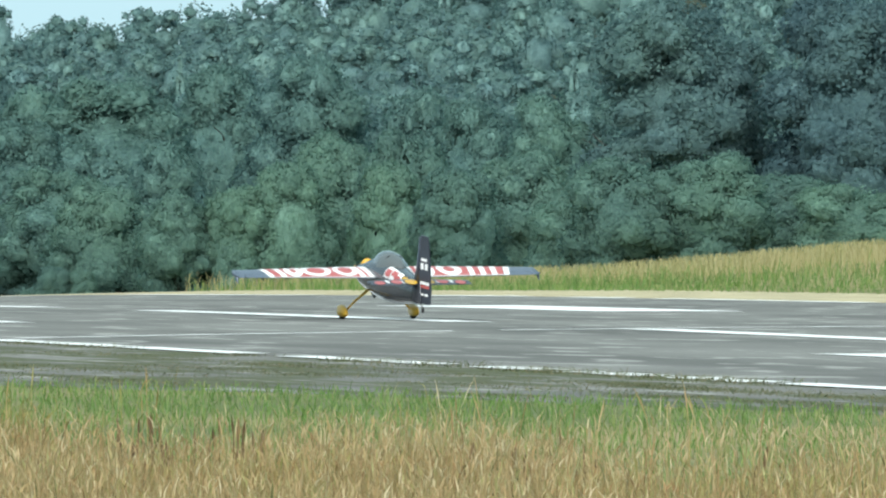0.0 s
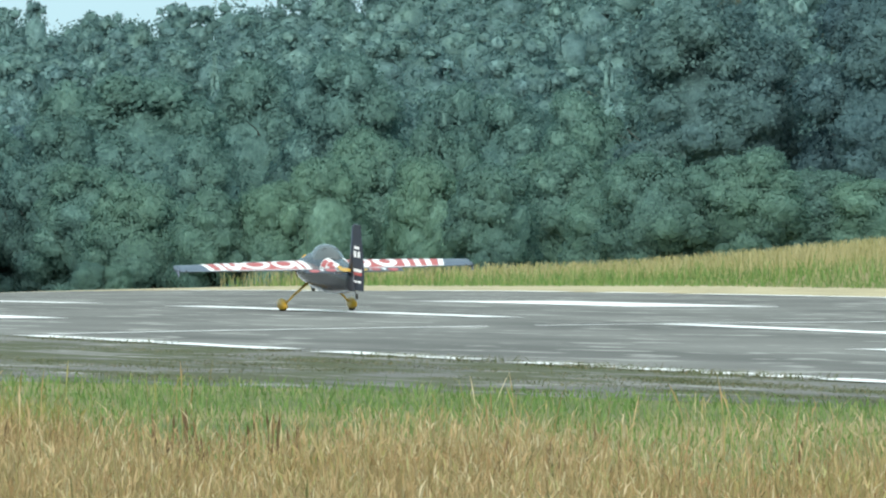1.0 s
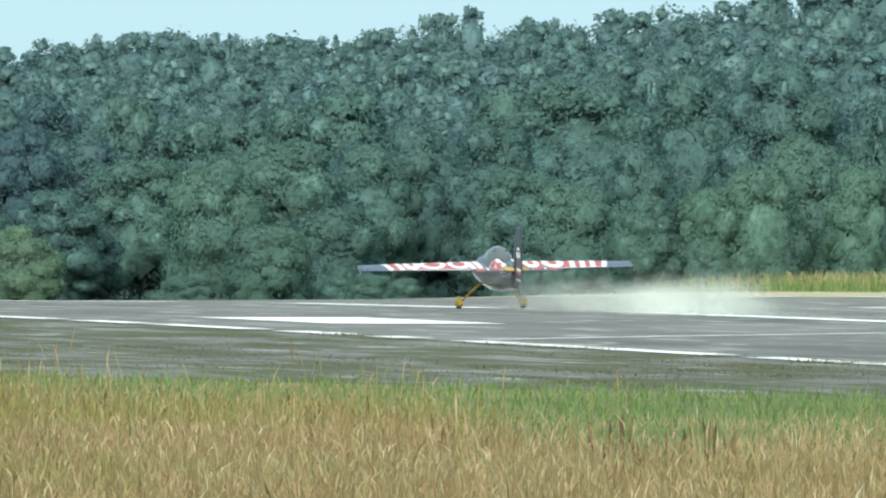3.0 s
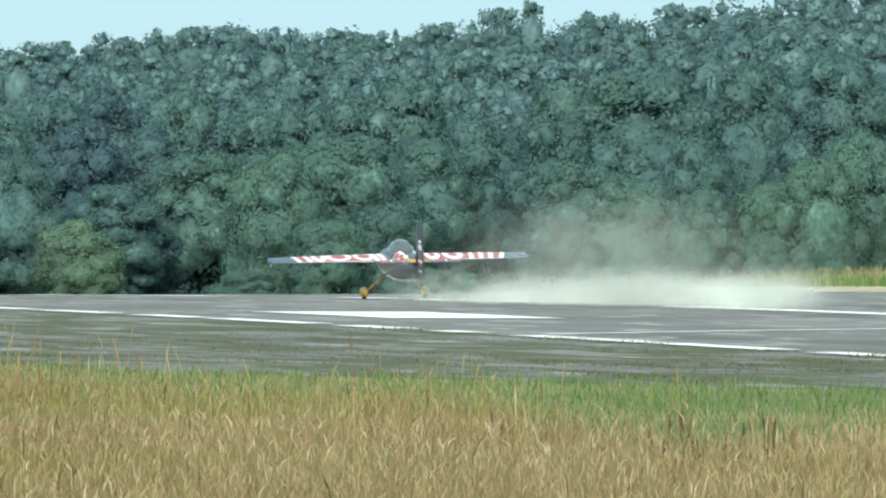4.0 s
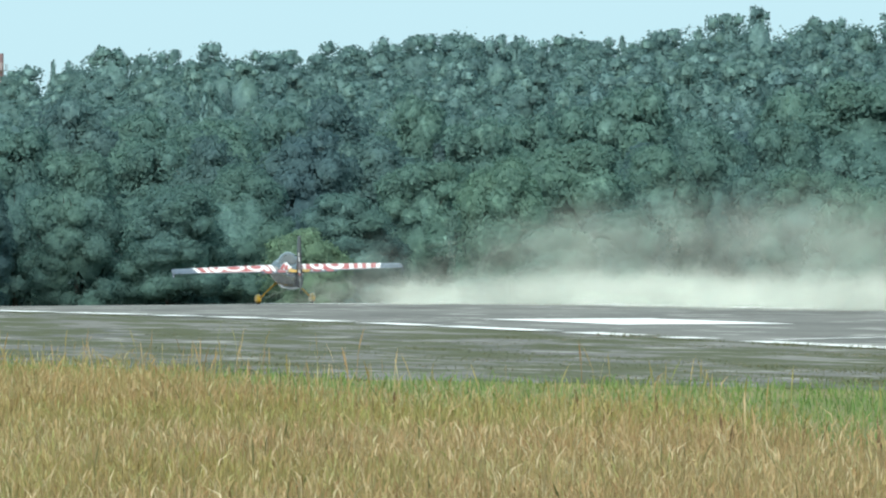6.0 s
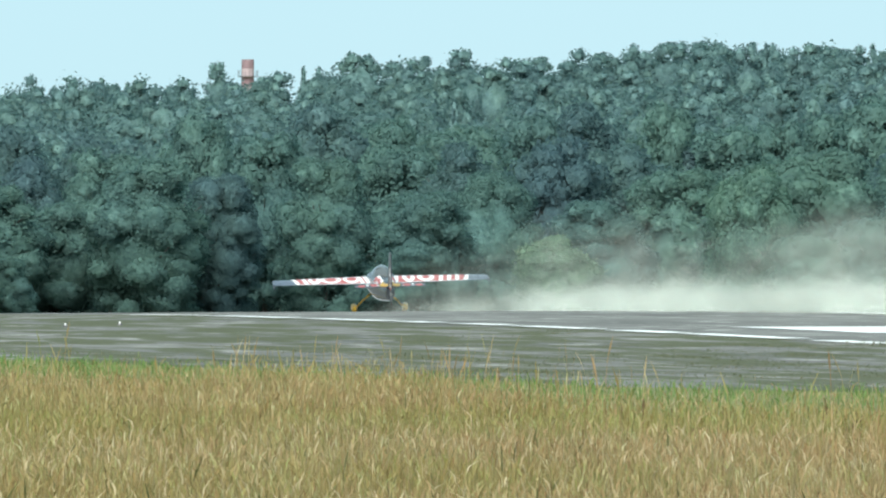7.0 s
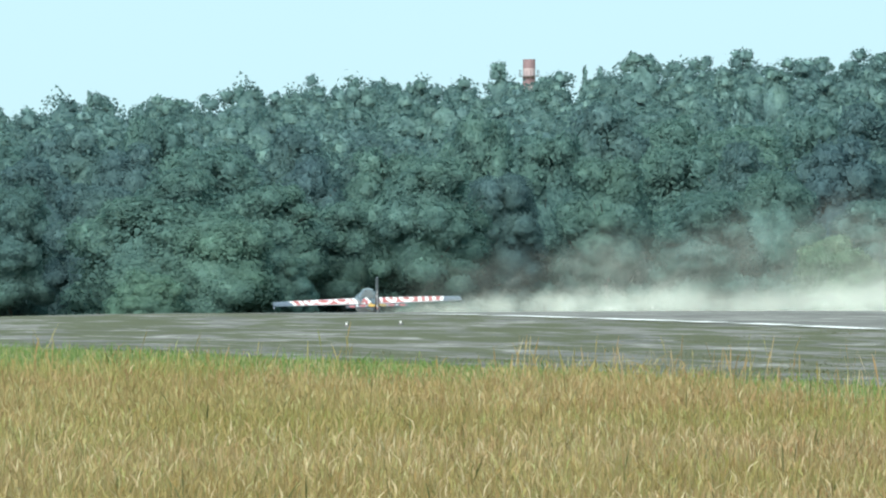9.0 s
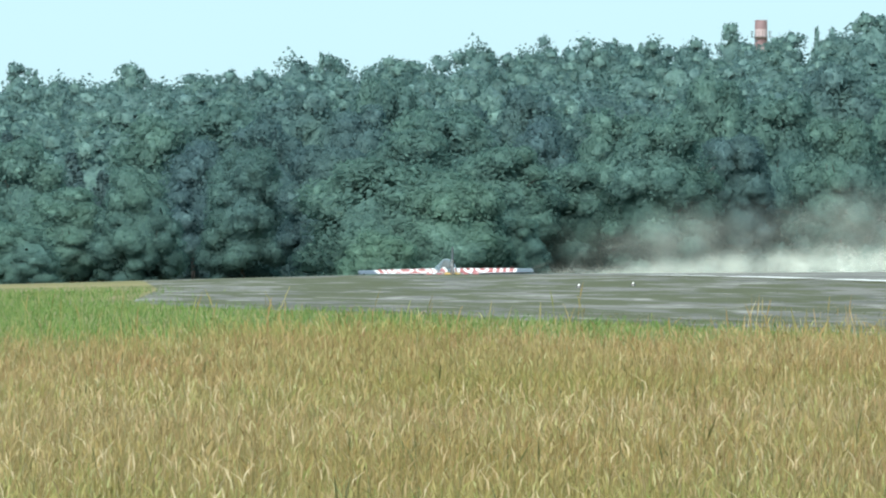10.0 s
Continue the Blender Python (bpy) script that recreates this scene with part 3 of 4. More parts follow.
def meadow():
    rng = np.random.default_rng(3)
    X, Y, th, d = polar(rng, 270000, radians(4.6), radians(15.4), 88, 240)
    lim = golden_far(th) + rng.normal(0, 7, len(d)) + 8 * np.sin(th * 170)
    keep = d < lim
    X, Y, d = X[keep], Y[keep], d[keep]
    tall = (rng.normal(0.64, 0.09, len(X)) + 0.10 * np.sin(X * 2.1 + Y * 0.35) * np.sin(Y * 0.21)).clip(0.35, 1.1)
    V, F, H, G = culms(rng, X, Y, tall, rng.uniform(0.003, 0.007, len(X)), 0.2)
    tagged(quick_mesh("dry_grass", V, F, CULM), "tall dry straw-coloured meadow grass", "grass", kind="stuff")
    tagged(quick_mesh("seed_heads", H, G, STRAW), "pale straw-coloured seed heads over the meadow grass", "grass", kind="stuff")
    X, Y, th, d = polar(rng, 190000, radians(4.6), radians(15.6), 130, 400)
    keep = (d > golden_far(th) - 12) & (X < grass_edge(Y) + rng.normal(0.2, 0.9, len(X)))
    X, Y = X[keep], Y[keep]
    V, F = stems(rng, X, Y, rng.uniform(0.07, 0.24, len(X)), rng.uniform(0.010, 0.022, len(X)), 0.0, 0.5)
    tagged(quick_mesh("green_grass", V, F, GREEN), "shorter fresh green grass beside the old pavement", "grass", kind="stuff")
    # taller pale stalks that stand over the rest
    th, d = rng.uniform(radians(4.6), radians(15.2), 110), rng.uniform(-30, 14, 110)
    th = (th[:, None] + rng.normal(0, 0.0012, (110, 6))).ravel()
    d = golden_far(th) + (d[:, None] + rng.normal(0, 4, (110, 6))).ravel()
    X, Y = d * np.sin(th), d * np.cos(th)
    V, F = stems(rng, X, Y, rng.uniform(0.9, 1.6, len(X)), rng.uniform(0.006, 0.011, len(X)), 1.2, 0.13)
    tagged(quick_mesh("tall_stalks", V, F, STRAW), "tall pale grass stalks standing over the meadow", "grass", kind="stuff")
    # ripe seed heads close by, nodding over the rest in loose drifts
    X, Y, th, d = polar(rng, 9000, radians(4.6), radians(15.4), 90, 150)
    keep = rng.uniform(0, 1, len(X)) < 0.25 + 0.75 * (np.sin(X * 1.3 + 2 * np.sin(Y * 0.11)) * np.sin(Y * 0.17 + X * 0.2) > -0.1)
    X, Y = X[keep], Y[keep]
    V, F, H, G = culms(rng, X, Y, rng.uniform(0.66, 0.98, len(X)), rng.uniform(0.003, 0.006, len(X)), 0.24, 1.2)
    tagged(quick_mesh("ripe_culms", V, F, CULM), "leaning straw-coloured culms of ripe meadow grass", "grass", kind="stuff")
    tagged(quick_mesh("ripe_heads", H, G, RIPE), "large pale nodding seed heads of ripe meadow grass", "grass", kind="stuff")
    # coarse dark green stalks among the straw
    X, Y, th, d = polar(rng, 900, radians(4.6), radians(15.4), 92, 185)
    keep = d < golden_far(th)
    X, Y = X[keep], Y[keep]
    V, F = stems(rng, X, Y, rng.uniform(0.7, 1.1, len(X)), rng.uniform(0.012, 0.022, len(X)), 0.5, 0.22)
    tagged(quick_mesh("green_stalks", V, F, COARSE), "coarse dark green stalks among the dry meadow grass", "weeds", kind="stuff")
    # brown dock stalks
    X, Y, th, d = polar(rng, 520, radians(9.6), radians(14.5), 132, 172)
    keep = (d > golden_far(th) - 14) & (d < golden_far(th) + 8) & (np.sin(th * 300) > -0.2)
    X, Y = X[keep], Y[keep]
    V, F = stems(rng, X, Y, rng.uniform(0.75, 1.05, len(X)), rng.uniform(0.018, 0.03, len(X)), 0.9, 0.06)
    tagged(quick_mesh("dock_stalks", V, F, DOCK), "dark brown seed stalks of dock in the meadow", "weeds", kind="stuff")
    # bank beyond the runway
    X = rng.uniform(116.5, 165, 120000)
    Y = rng.uniform(380, 640, 120000)
    keep = rng.uniform(0, 1, len(X)) < np.clip(1.2 - (X - 118) / 40, 0.12, 1) * np.clip((4.62 * X - Y) / 60, 0, 1)
    X, Y = X[keep], Y[keep]
    low = X < 122.8 + rng.normal(0, 0.8, len(X))
    tall = rng.uniform(0.45, 0.95, len(X)) * np.clip((X - 115) / 9, 0.3, 1)
    V, F = stems(rng, X[~low], Y[~low], tall[~low], rng.uniform(0.014, 0.03, (~low).sum()), 0.4, 0.25)
    tagged(quick_mesh("field_grass", V, F, FIELD), "tall golden grass on the bank beyond the runway", "grass", kind="stuff")
    V, F = stems(rng, X[low], Y[low], tall[low], rng.uniform(0.02, 0.04, low.sum()), 0.0, 0.4)
    tagged(quick_mesh("bank_grass", V, F, GREEN), "green grass at the foot of the bank", "grass", kind="stuff")
    # weeds in the joints of the old pavement
    n = 620
    cy = rng.uniform(190, 430, n)
    cx = np.round((grass_edge(cy) + (60.3 - grass_edge(cy)) * rng.uniform(0, 1.0, n)) / 2.5) * 2.5
    cx = np.clip(cx, None, 57.6)
    big = rng.uniform(0.2, 1.0, n) ** 1.5
    m = 170
    X = (cx[:, None] + rng.normal(0, 0.45, (n, m)) * (0.5 + big[:, None])).ravel()
    Y = (cy[:, None] + rng.normal(0, 1.5, (n, m)) * (0.5 + big[:, None])).ravel()
    tall = (rng.uniform(0.015, 0.07, (n, m)) * (0.35 + big[:, None]) * np.clip((400 - cy) / 150, 0.22, 1.0)[:, None]).ravel()
    # clumps on the runway's very edge, where its side stripe is broken
    gaps = [(WORN[k][1] + WORN[k + 1][0]) / 2000 for k in range(len(WORN) - 1)]
    for g in gaps:
        lush = rng.uniform(0.5, 1.3)
        gx, gy = rng.normal(59.9, 0.4 * lush, 240), rng.normal(60.2 / math.tan(g), 1.6 * lush, 240)
        X, Y, tall = np.append(X, gx), np.append(Y, gy), np.append(tall, rng.uniform(0.04, 0.17, 240) * lush * float(np.clip((400 - 60.2 / math.tan(g)) / 150, 0.3, 1.0)))
    V, F = stems(rng, X, Y, tall, rng.uniform(0.009, 0.018, len(X)), 0.0, 1.2)
    tagged(quick_mesh("pavement_weeds", V, F, WEED), "low weeds growing in the joints of the old pavement", "weeds", kind="stuff")


meadow()


def part(name, bm, mat, parent, label="", smooth=False):
    me = bpy.data.meshes.new(name)
    bm.to_mesh(me)
    bm.free()
    me.materials.append(mat)
    if smooth:
        me.shade_smooth()
    o = new(name, me)
    o.parent = parent
    if label:
        o["label"] = label
    return o


# ---- chimney on the horizon ----
def chimney():
    th, d = TH0 - 2131 / FPX, 2500.0
    x, y = d * math.sin(th), d * math.cos(th)
    ch = new("chimney")
    ch.location = (x, y, 0)
    tagged(ch, "tall red and pale banded brick factory chimney behind the forest", "chimney")
    top = EYE[2] + (350 - 115) * d / FPX
    for k in range(9):
        z1 = top - k * 1.55
        z0 = z1 - 1.55 if k < 8 else -8.0
        bm = bmesh.new()
        r0, r1 = 1.06 + 0.012 * (k + 1), 1.06 + 0.012 * k
        bmesh.ops.create_cone(bm, cap_ends=(k in (0, 8)), segments=24, radius1=r0, radius2=r1, depth=z1 - z0, matrix=Matrix.Translation((0, 0, (z0 + z1) / 2)))
        part("shaft_band", bm, (BRICK, BAND)[k % 2], ch)
    bm = bmesh.new()
    bmesh.ops.create_cone(bm, cap_ends=True, segments=24, radius1=1.75, radius2=1.75, depth=0.12, matrix=Matrix.Translation((0, 0, top - 2.9)))
    part("platform", bm, METAL, ch)
    for j in range(16):
        a = j * math.pi / 8
        bm = bmesh.new()
        bmesh.ops.create_cube(bm, size=1, matrix=Matrix.Translation((1.7 * math.cos(a), 1.7 * math.sin(a), top - 2.35)) @ Matrix.Diagonal((0.05, 0.05, 1.1, 1)))
        part("railing_post", bm, METAL, ch)


chimney()


# ---- small white lights beside the runway ----
def runway_light(x, y):
    e = new("runway_light")
    e.location = (x, y, float(height(x, y)) + 0.01)
    tagged(e, "small white runway edge light standing on the old pavement", "runway light", "runway edge lights")
    bm = bmesh.new()
    bmesh.ops.create_cone(bm, cap_ends=True, segments=16, radius1=0.08, radius2=0.065, depth=0.05, matrix=Matrix.Translation((0, 0, 0.025)))
    part("base", bm, METAL, e)
    bm = bmesh.new()
    bmesh.ops.create_cone(bm, cap_ends=True, segments=16, radius1=0.022, radius2=0.024, depth=0.03, matrix=Matrix.Translation((0, 0, 0.063)))
    part("body", bm, WHITE, e, "", True)
    bm = bmesh.new()
    bmesh.ops.create_uvsphere(bm, u_segments=14, v_segments=8, radius=0.024, matrix=Matrix.Translation((0, 0, 0.085)))
    part("lens", bm, WHITE, e, "", True)


for x, y in ((51.7, 376.0), (53.4, 378.0)):
    runway_light(x, y)


# ---- the aeroplane: nose towards +Y, origin on the fuselage axis at the wing ----
def loft(bm, rings, close=True):
    loops = [[bm.verts.new(p) for p in r] for r in rings]
    n = len(loops[0])
    for a, b in zip(loops, loops[1:]):
        for j in range(n):
            bm.faces.new((a[j], a[(j + 1) % n], b[(j + 1) % n], b[j]))
    if close:
        bm.faces.new(loops[0][::-1])
        bm.faces.new(loops[-1])
    bmesh.ops.recalc_face_normals(bm, faces=bm.faces)


def oval(y, w, top, bot, n=28, p=2.8):
    out = []
    for j in range(n):
        a = 2 * math.pi * j / n
        c, s = math.cos(a), math.sin(a)
        hh = top if s > 0 else -bot
        out.append((w * math.copysign(abs(c) ** (2 / p), c), y, hh * math.copysign(abs(s) ** (2 / p), s)))
    return out


def droop(ring):
    """The nose bends down a little in front of the cockpit."""
    return [(x, y, z - 0.12 * min(1.0, max(0.0, (y - 0.2) / 1.3))) for x, y, z in ring]


SPAN = 3.7


def wing_le(x):
    return 0.52 - 0.20 * abs(x) / SPAN


def wing_te(x):
    return -0.95 + 0.33 * abs(x) / SPAN


def foil(c):
    """Half thickness of the section at the chord fraction c, for chord 1."""
    c = min(max(c, 0.0), 1.0)
    return 0.155 / 0.2 * (0.2969 * math.sqrt(c) - 0.126 * c - 0.3516 * c * c + 0.2843 * c ** 3 - 0.1015 * c ** 4)


def wing_at(x, c, up=1):
    le, te = wing_le(x), wing_te(x)
    ch = le - te
    return Vector((x, le - c * ch, -0.02 + up * foil(c) * ch))


def section(x, c0=0.0, c1=1.0, n=11):
    cs = [c0 + (c1 - c0) * (0.5 - 0.5 * math.cos(math.pi * k / (n - 1))) for k in range(n)]
    top = [wing_at(x, c) for c in cs]
    low = [wing_at(x, c, -1) for c in cs[-2:0:-1]]
    return top + low


def wing_patch(name, poly, mat, parent, lift=0.005, nx=10, nc=6):
    """A painted field on the wing's upper side; poly: two ends (x, c_front, c_rear), possibly slanted."""
    (xa, xb), (ya, yb), (c0, c1) = poly
    bm = bmesh.new()
    grid = []
    for i in range(nx + 1):
        row = []
        for j in range(nc + 1):
            s = j / nc
            x = (xa + (ya - xa) * s) + ((xb + (yb - xb) * s) - (xa + (ya - xa) * s)) * i / nx
            row.append(bm.verts.new(wing_at(x, c0 + (c1 - c0) * s) + Vector((0, 0, lift))))
        grid.append(row)
    for i in range(nx):
        for j in range(nc):
            bm.faces.new((grid[i][j], grid[i + 1][j], grid[i + 1][j + 1], grid[i][j + 1]))
    bmesh.ops.recalc_face_normals(bm, faces=bm.faces)
    return part(name, bm, mat, parent)


def wing_ring(name, x, c, rx, rc, hole, mat, parent, lift=0.009):
    bm = bmesh.new()
    loops = []
    for k in (1.0, hole):
        loops.append([bm.verts.new(wing_at(x + rx * k * math.cos(a), c + rc * k * math.sin(a)) + Vector((0, 0, lift))) for a in [2 * math.pi * j / 28 for j in range(28)]])
    a, b = loops
    for j in range(28):
        bm.faces.new((a[j], a[(j + 1) % 28], b[(j + 1) % 28], b[j]))
    bmesh.ops.recalc_face_normals(bm, faces=bm.faces)
    return part(name, bm, mat, parent)


def tube(bm, p, q, r0, r1, n=10, flat=1.0):
    p, q = Vector(p), Vector(q)
    m = (q - p).to_track_quat("Z", "Y").to_matrix().to_4x4()
    m.translation = (p + q) / 2
    bmesh.ops.create_cone(bm, cap_ends=True, segments=n, radius1=r0, radius2=r1, depth=(q - p).length, matrix=m @ Matrix.Diagonal((1, flat, 1, 1)))


def aeroplane():
    pl = new("aeroplane")
    tagged(pl, "navy aerobatic aeroplane with red and white wing panels and yellow gear", "aeroplane")
    # fuselage
    bm = bmesh.new()
    loft(bm, [droop(oval(*s)) for s in ((1.72, 0.27, 0.02, -0.24), (1.55, 0.40, 0.04, -0.37), (0.95, 0.45, 0.13, -0.50), (0.2, 0.45, 0.30, -0.60), (-0.6, 0.44, 0.36, -0.60),
                                 (-1.5, 0.38, 0.36, -0.54), (-2.6, 0.27, 0.33, -0.40), (-3.5, 0.15, 0.30, -0.25), (-3.95, 0.08, 0.26, -0.18))])
    fus = part("fuselage", bm, NAVY_LIFTED, pl, "dark navy fuselage", True)
    bm = bmesh.new()
    loft(bm, [droop(oval(*s)) for s in ((1.735, 0.28, 0.028, -0.25), (1.6, 0.395, 0.045, -0.36), (1.45, 0.418, 0.07, -0.40), (1.30, 0.43, 0.10, -0.43))], False)
    part("cowl_band", bm, YELLOW, fus, "yellow cowling band", True)
    # canopy
    bm = bmesh.new()
    loft(bm, [oval(*s, p=2.0) for s in ((0.55, 0.05, 0.32, 0.10), (0.3, 0.25, 0.41, 0.10), (0.0, 0.33, 0.50, 0.10), (-0.4, 0.40, 0.57, 0.10), (-0.8, 0.41, 0.59, 0.10), (-1.2, 0.37, 0.55, 0.10), (-1.6, 0.27, 0.45, 0.10), (-1.9, 0.05, 0.34, 0.10))])
    part("canopy", bm, CANOPY, pl, "tinted bubble canopy", True)
    bm = bmesh.new()
    bmesh.ops.create_cube(bm, size=1, matrix=Matrix.Translation((0, -1.0, 0.38)) @ Euler((0.35, 0, 0)).to_matrix().to_4x4() @ Matrix.Diagonal((0.42, 0.10, 0.34, 1)))
    bmesh.ops.bevel(bm, geom=bm.edges[:], offset=0.04, segments=2, affect="EDGES")
    part("seat_back", bm, RUBBER, pl)
    # red and white crest shapes on the fuselage's rear upper side
    for sx in (-1, 1):
        for (y0, y1, a0, a1), mat, nm in (((-1.55, -2.05, 12, 72), WHITE, "crest_ground"), ((-2.0, -2.75, 14, 70), WHITE, "crest_ground"), ((-1.62, -1.98, 18, 54), RED, "crest_shape"), ((-2.05, -2.4, 30, 60), RED, "crest_shape"), ((-2.3, -2.68, 18, 44), RED, "crest_shape"), ((-2.8, -3.1, 20, 60), YELLOW, "crest_shape")):
            lift = 0.012 if mat is WHITE else 0.02
            bm = bmesh.new()
            rows = []
            for k in range(5):
                y = y0 + (y1 - y0) * k / 4
                w = float(np.interp(-y, [0.6, 1.5, 2.6, 3.5], [0.44, 0.38, 0.27, 0.15])) + lift
                h = float(np.interp(-y, [0.6, 1.5, 2.6, 3.5], [0.36, 0.36, 0.33, 0.30])) + lift
                rows.append([bm.verts.new((sx * w * math.cos(radians(a)) ** (2 / 2.8), y, h * math.sin(radians(a)) ** (2 / 2.8))) for a in [a0 + (a1 - a0) * q / 6 + 5 * math.sin(3 * k) for q in range(7)]])
            for r0, r1 in zip(rows, rows[1:]):
                for q in range(6):
                    bm.faces.new((r0[q], r0[q + 1], r1[q + 1], r1[q]))
            part(nm, bm, mat, fus)
    # wings
    for sx in (-1, 1):
        bm = bmesh.new()
        rings = [section(sx * x, 0.0, 0.76 if 0.8 < x < 3.55 else 1.0) for x in (0.0, 0.6, 0.79, 0.81, 1.5, 2.3, 3.1, 3.54, 3.56, SPAN)]
        loft(bm, rings)
        wing = part("wing", bm, SILVER, pl, "silver-blue wing with red and white panels", True)
        bm = bmesh.new()
        loft(bm, [section(sx * x, 0.775, 1.0, 7) for x in (0.82, 1.7, 2.6, 3.53)])
        part("aileron", bm, SILVER, wing)
        hi = 0.97
        wing_patch("white_stripe", ((sx * 2.98, sx * 3.12), (sx * 2.82, sx * 2.96), (0.06, hi)), WHITE, wing)
        wing_patch("red_panel", ((sx * 0.62, sx * 2.97), (sx * 0.50, sx * 2.81), (0.06, hi)), RED, wing, nx=24)
        wing_patch("white_edging", ((sx * 0.62, sx * 2.97), (sx * 0.61, sx * 2.96), (0.04, 0.08)), WHITE, wing, 0.007, 24)
        wing_patch("white_edging", ((sx * 0.51, sx * 2.83), (sx * 0.50, sx * 2.81), (0.935, hi)), WHITE, wing, 0.007, 24)
        wing_patch("white_stripe", ((sx * 0.50, sx * 0.66), (sx * 0.40, sx * 0.54), (0.05, hi)), WHITE, wing, 0.009)
        if sx < 0:
            for x in (-2.58, -0.66):
                wing_patch("white_bar", ((x - 0.20, x - 0.06), (x - 0.08, x + 0.06), (0.06, hi)), WHITE, wing, 0.009)
            wing_ring("white_oval", -2.30, 0.5, 0.22, 0.44, 0.34, WHITE, wing)
            wing_ring("white_oval", -1.74, 0.5, 0.37, 0.40, 0.60, WHITE, wing)
            wing_ring("white_oval", -1.02, 0.5, 0.30, 0.40, 0.58, WHITE, wing)
        else:
            wing_ring("white_oval", 0.95, 0.5, 0.22, 0.44, 0.40, WHITE, wing)
            wing_ring("white_oval", 1.55, 0.5, 0.30, 0.44, 0.45, WHITE, wing)
            for x in (1.98, 2.26, 2.54):
                wing_patch("white_bar", ((x + 0.08, x + 0.22), (x - 0.02, x + 0.12), (0.06, hi)), WHITE, wing, 0.009)
        # sighting frame on the tip
        bm = bmesh.new()
        x = sx * (SPAN + 0.02)
        for p, q in (((x, -0.1, 0.0), (x, -0.5, -0.16)), ((x, -0.45, 0.0), (x, -0.5, -0.16)), ((x, 0.1, 0.0), (x, -0.55, 0.0))):
            tube(bm, p, q, 0.018, 0.018, 8)
        part("tip_sight", bm, SILVER, wing)
    # tailplane, elevators
    def tail_section(x, c0, c1):
        le, te = -3.15 - 0.28 * abs(x) / 1.2, -4.1 + 0.06 * abs(x) / 1.2
        ch = le - te
        cs = [c0 + (c1 - c0) * k / 6 for k in range(7)]
        up = [(x, le - c * ch, 0.29 + 0.55 * foil(c) * ch) for c in cs]
        return up + [(x, le - c * ch, 0.29 - 0.55 * foil(c) * ch) for c in cs[-2:0:-1]]
    for sx in (-1, 1):
        bm = bmesh.new()
        loft(bm, [tail_section(sx * x, 0.0, 0.56) for x in (0.0, 0.6, 1.22)])
        tp = part("tailplane", bm, NAVY, pl, "", True)
        bm = bmesh.new()
        loft(bm, [tail_section(sx * x, 0.57, 1.0) for x in (0.10, 0.6, 1.22)])
        part("elevator", bm, NAVY, tp, "", True)
        for x0, x1, y0, y1, mat, nm in ((0.06, 0.36, -3.45, -4.0, YELLOW, "yellow_field"), (0.42, 0.70, -3.5, -3.95, RED, "red_shape"), (0.74, 0.82, -3.45, -3.9, WHITE, "white_shape"), (0.86, 1.12, -3.6, -4.0, RED, "red_shape"), (0.40, 0.44, -3.6, -3.95, WHITE, "white_shape")):
            bm = bmesh.new()
            pts = []
            for k in range(16):
                a = 2 * math.pi * k / 16
                x = sx * ((x0 + x1) / 2 + (x1 - x0) / 2 * math.cos(a))
                y = (y0 + y1) / 2 + (y1 - y0) / 2 * math.sin(a)
                le, te = -3.15 - 0.28 * abs(x) / 1.2, -4.1 + 0.06 * abs(x) / 1.2
                pts.append(bm.verts.new((x, y, 0.296 + 0.55 * foil((le - y) / (le - te)) * (le - te))))
            bm.faces.new(pts)
            bmesh.ops.recalc_face_normals(bm, faces=bm.faces)
            part(nm, bm, mat, tp)
    # fin and rudder
    def fin_section(z, y0, y1, th):
        return [(0, y0, z), (th, y0 + (y1 - y0) * 0.35, z), (th * 0.9, y1, z), (-th * 0.9, y1, z), (-th, y0 + (y1 - y0) * 0.35, z)]
    bm = bmesh.new()
    loft(bm, [fin_section(0.12, -3.0, -3.78, 0.05), fin_section(0.7, -3.42, -3.80, 0.045), fin_section(1.40, -3.66, -3.84, 0.035)])
    part("fin", bm, NAVY, pl, "", True)
    bm = bmesh.new()
    zs = ((-0.16, -0.50, 0.040), (0.2, -0.54, 0.046), (0.8, -0.45, 0.042), (1.3, -0.36, 0.036), (1.46, -0.32, 0.03))
    loft(bm, [[(0.0, 0.04, z), (th, 0.0, z), (0.012, y1, z), (-0.012, y1, z), (-th, 0.0, z)] for z, y1, th in zs])
    rud = part("rudder", bm, NAVY, pl, "navy rudder with pale marks and a white and red flag")
    rud.location = (0, -3.86, 0)
    for sx in (-1, 1):
        for z, hh, y0, y1, mat, nm in ((0.30, 0.075, -0.06, -0.46, WHITE, "flag_white"), (0.215, 0.075, -0.06, -0.46, RED, "flag_red"), (0.66, 0.15, -0.06, -0.20, WHITE, "pale_bar"), (0.66, 0.15, -0.25, -0.38, WHITE, "pale_bar"),
                                       (0.86, 0.07, -0.08, -0.34, WHITE, "pale_bar"), (0.03, 0.06, -0.10, -0.22, WHITE, "pale_bar"), (0.03, 0.06, -0.26, -0.42, WHITE, "pale_bar")):
            bm = bmesh.new()
            q = []
            for y, zz in ((y0, z), (y1, z), (y1, z + hh), (y0, z + hh)):
                q.append(bm.verts.new((sx * (0.008 + 0.046 + (0.012 - 0.046) * (-y / 0.52)), y, zz)))
            bm.faces.new(q)
            bmesh.ops.recalc_face_normals(bm, faces=bm.faces)
            part(nm, bm, mat, rud)
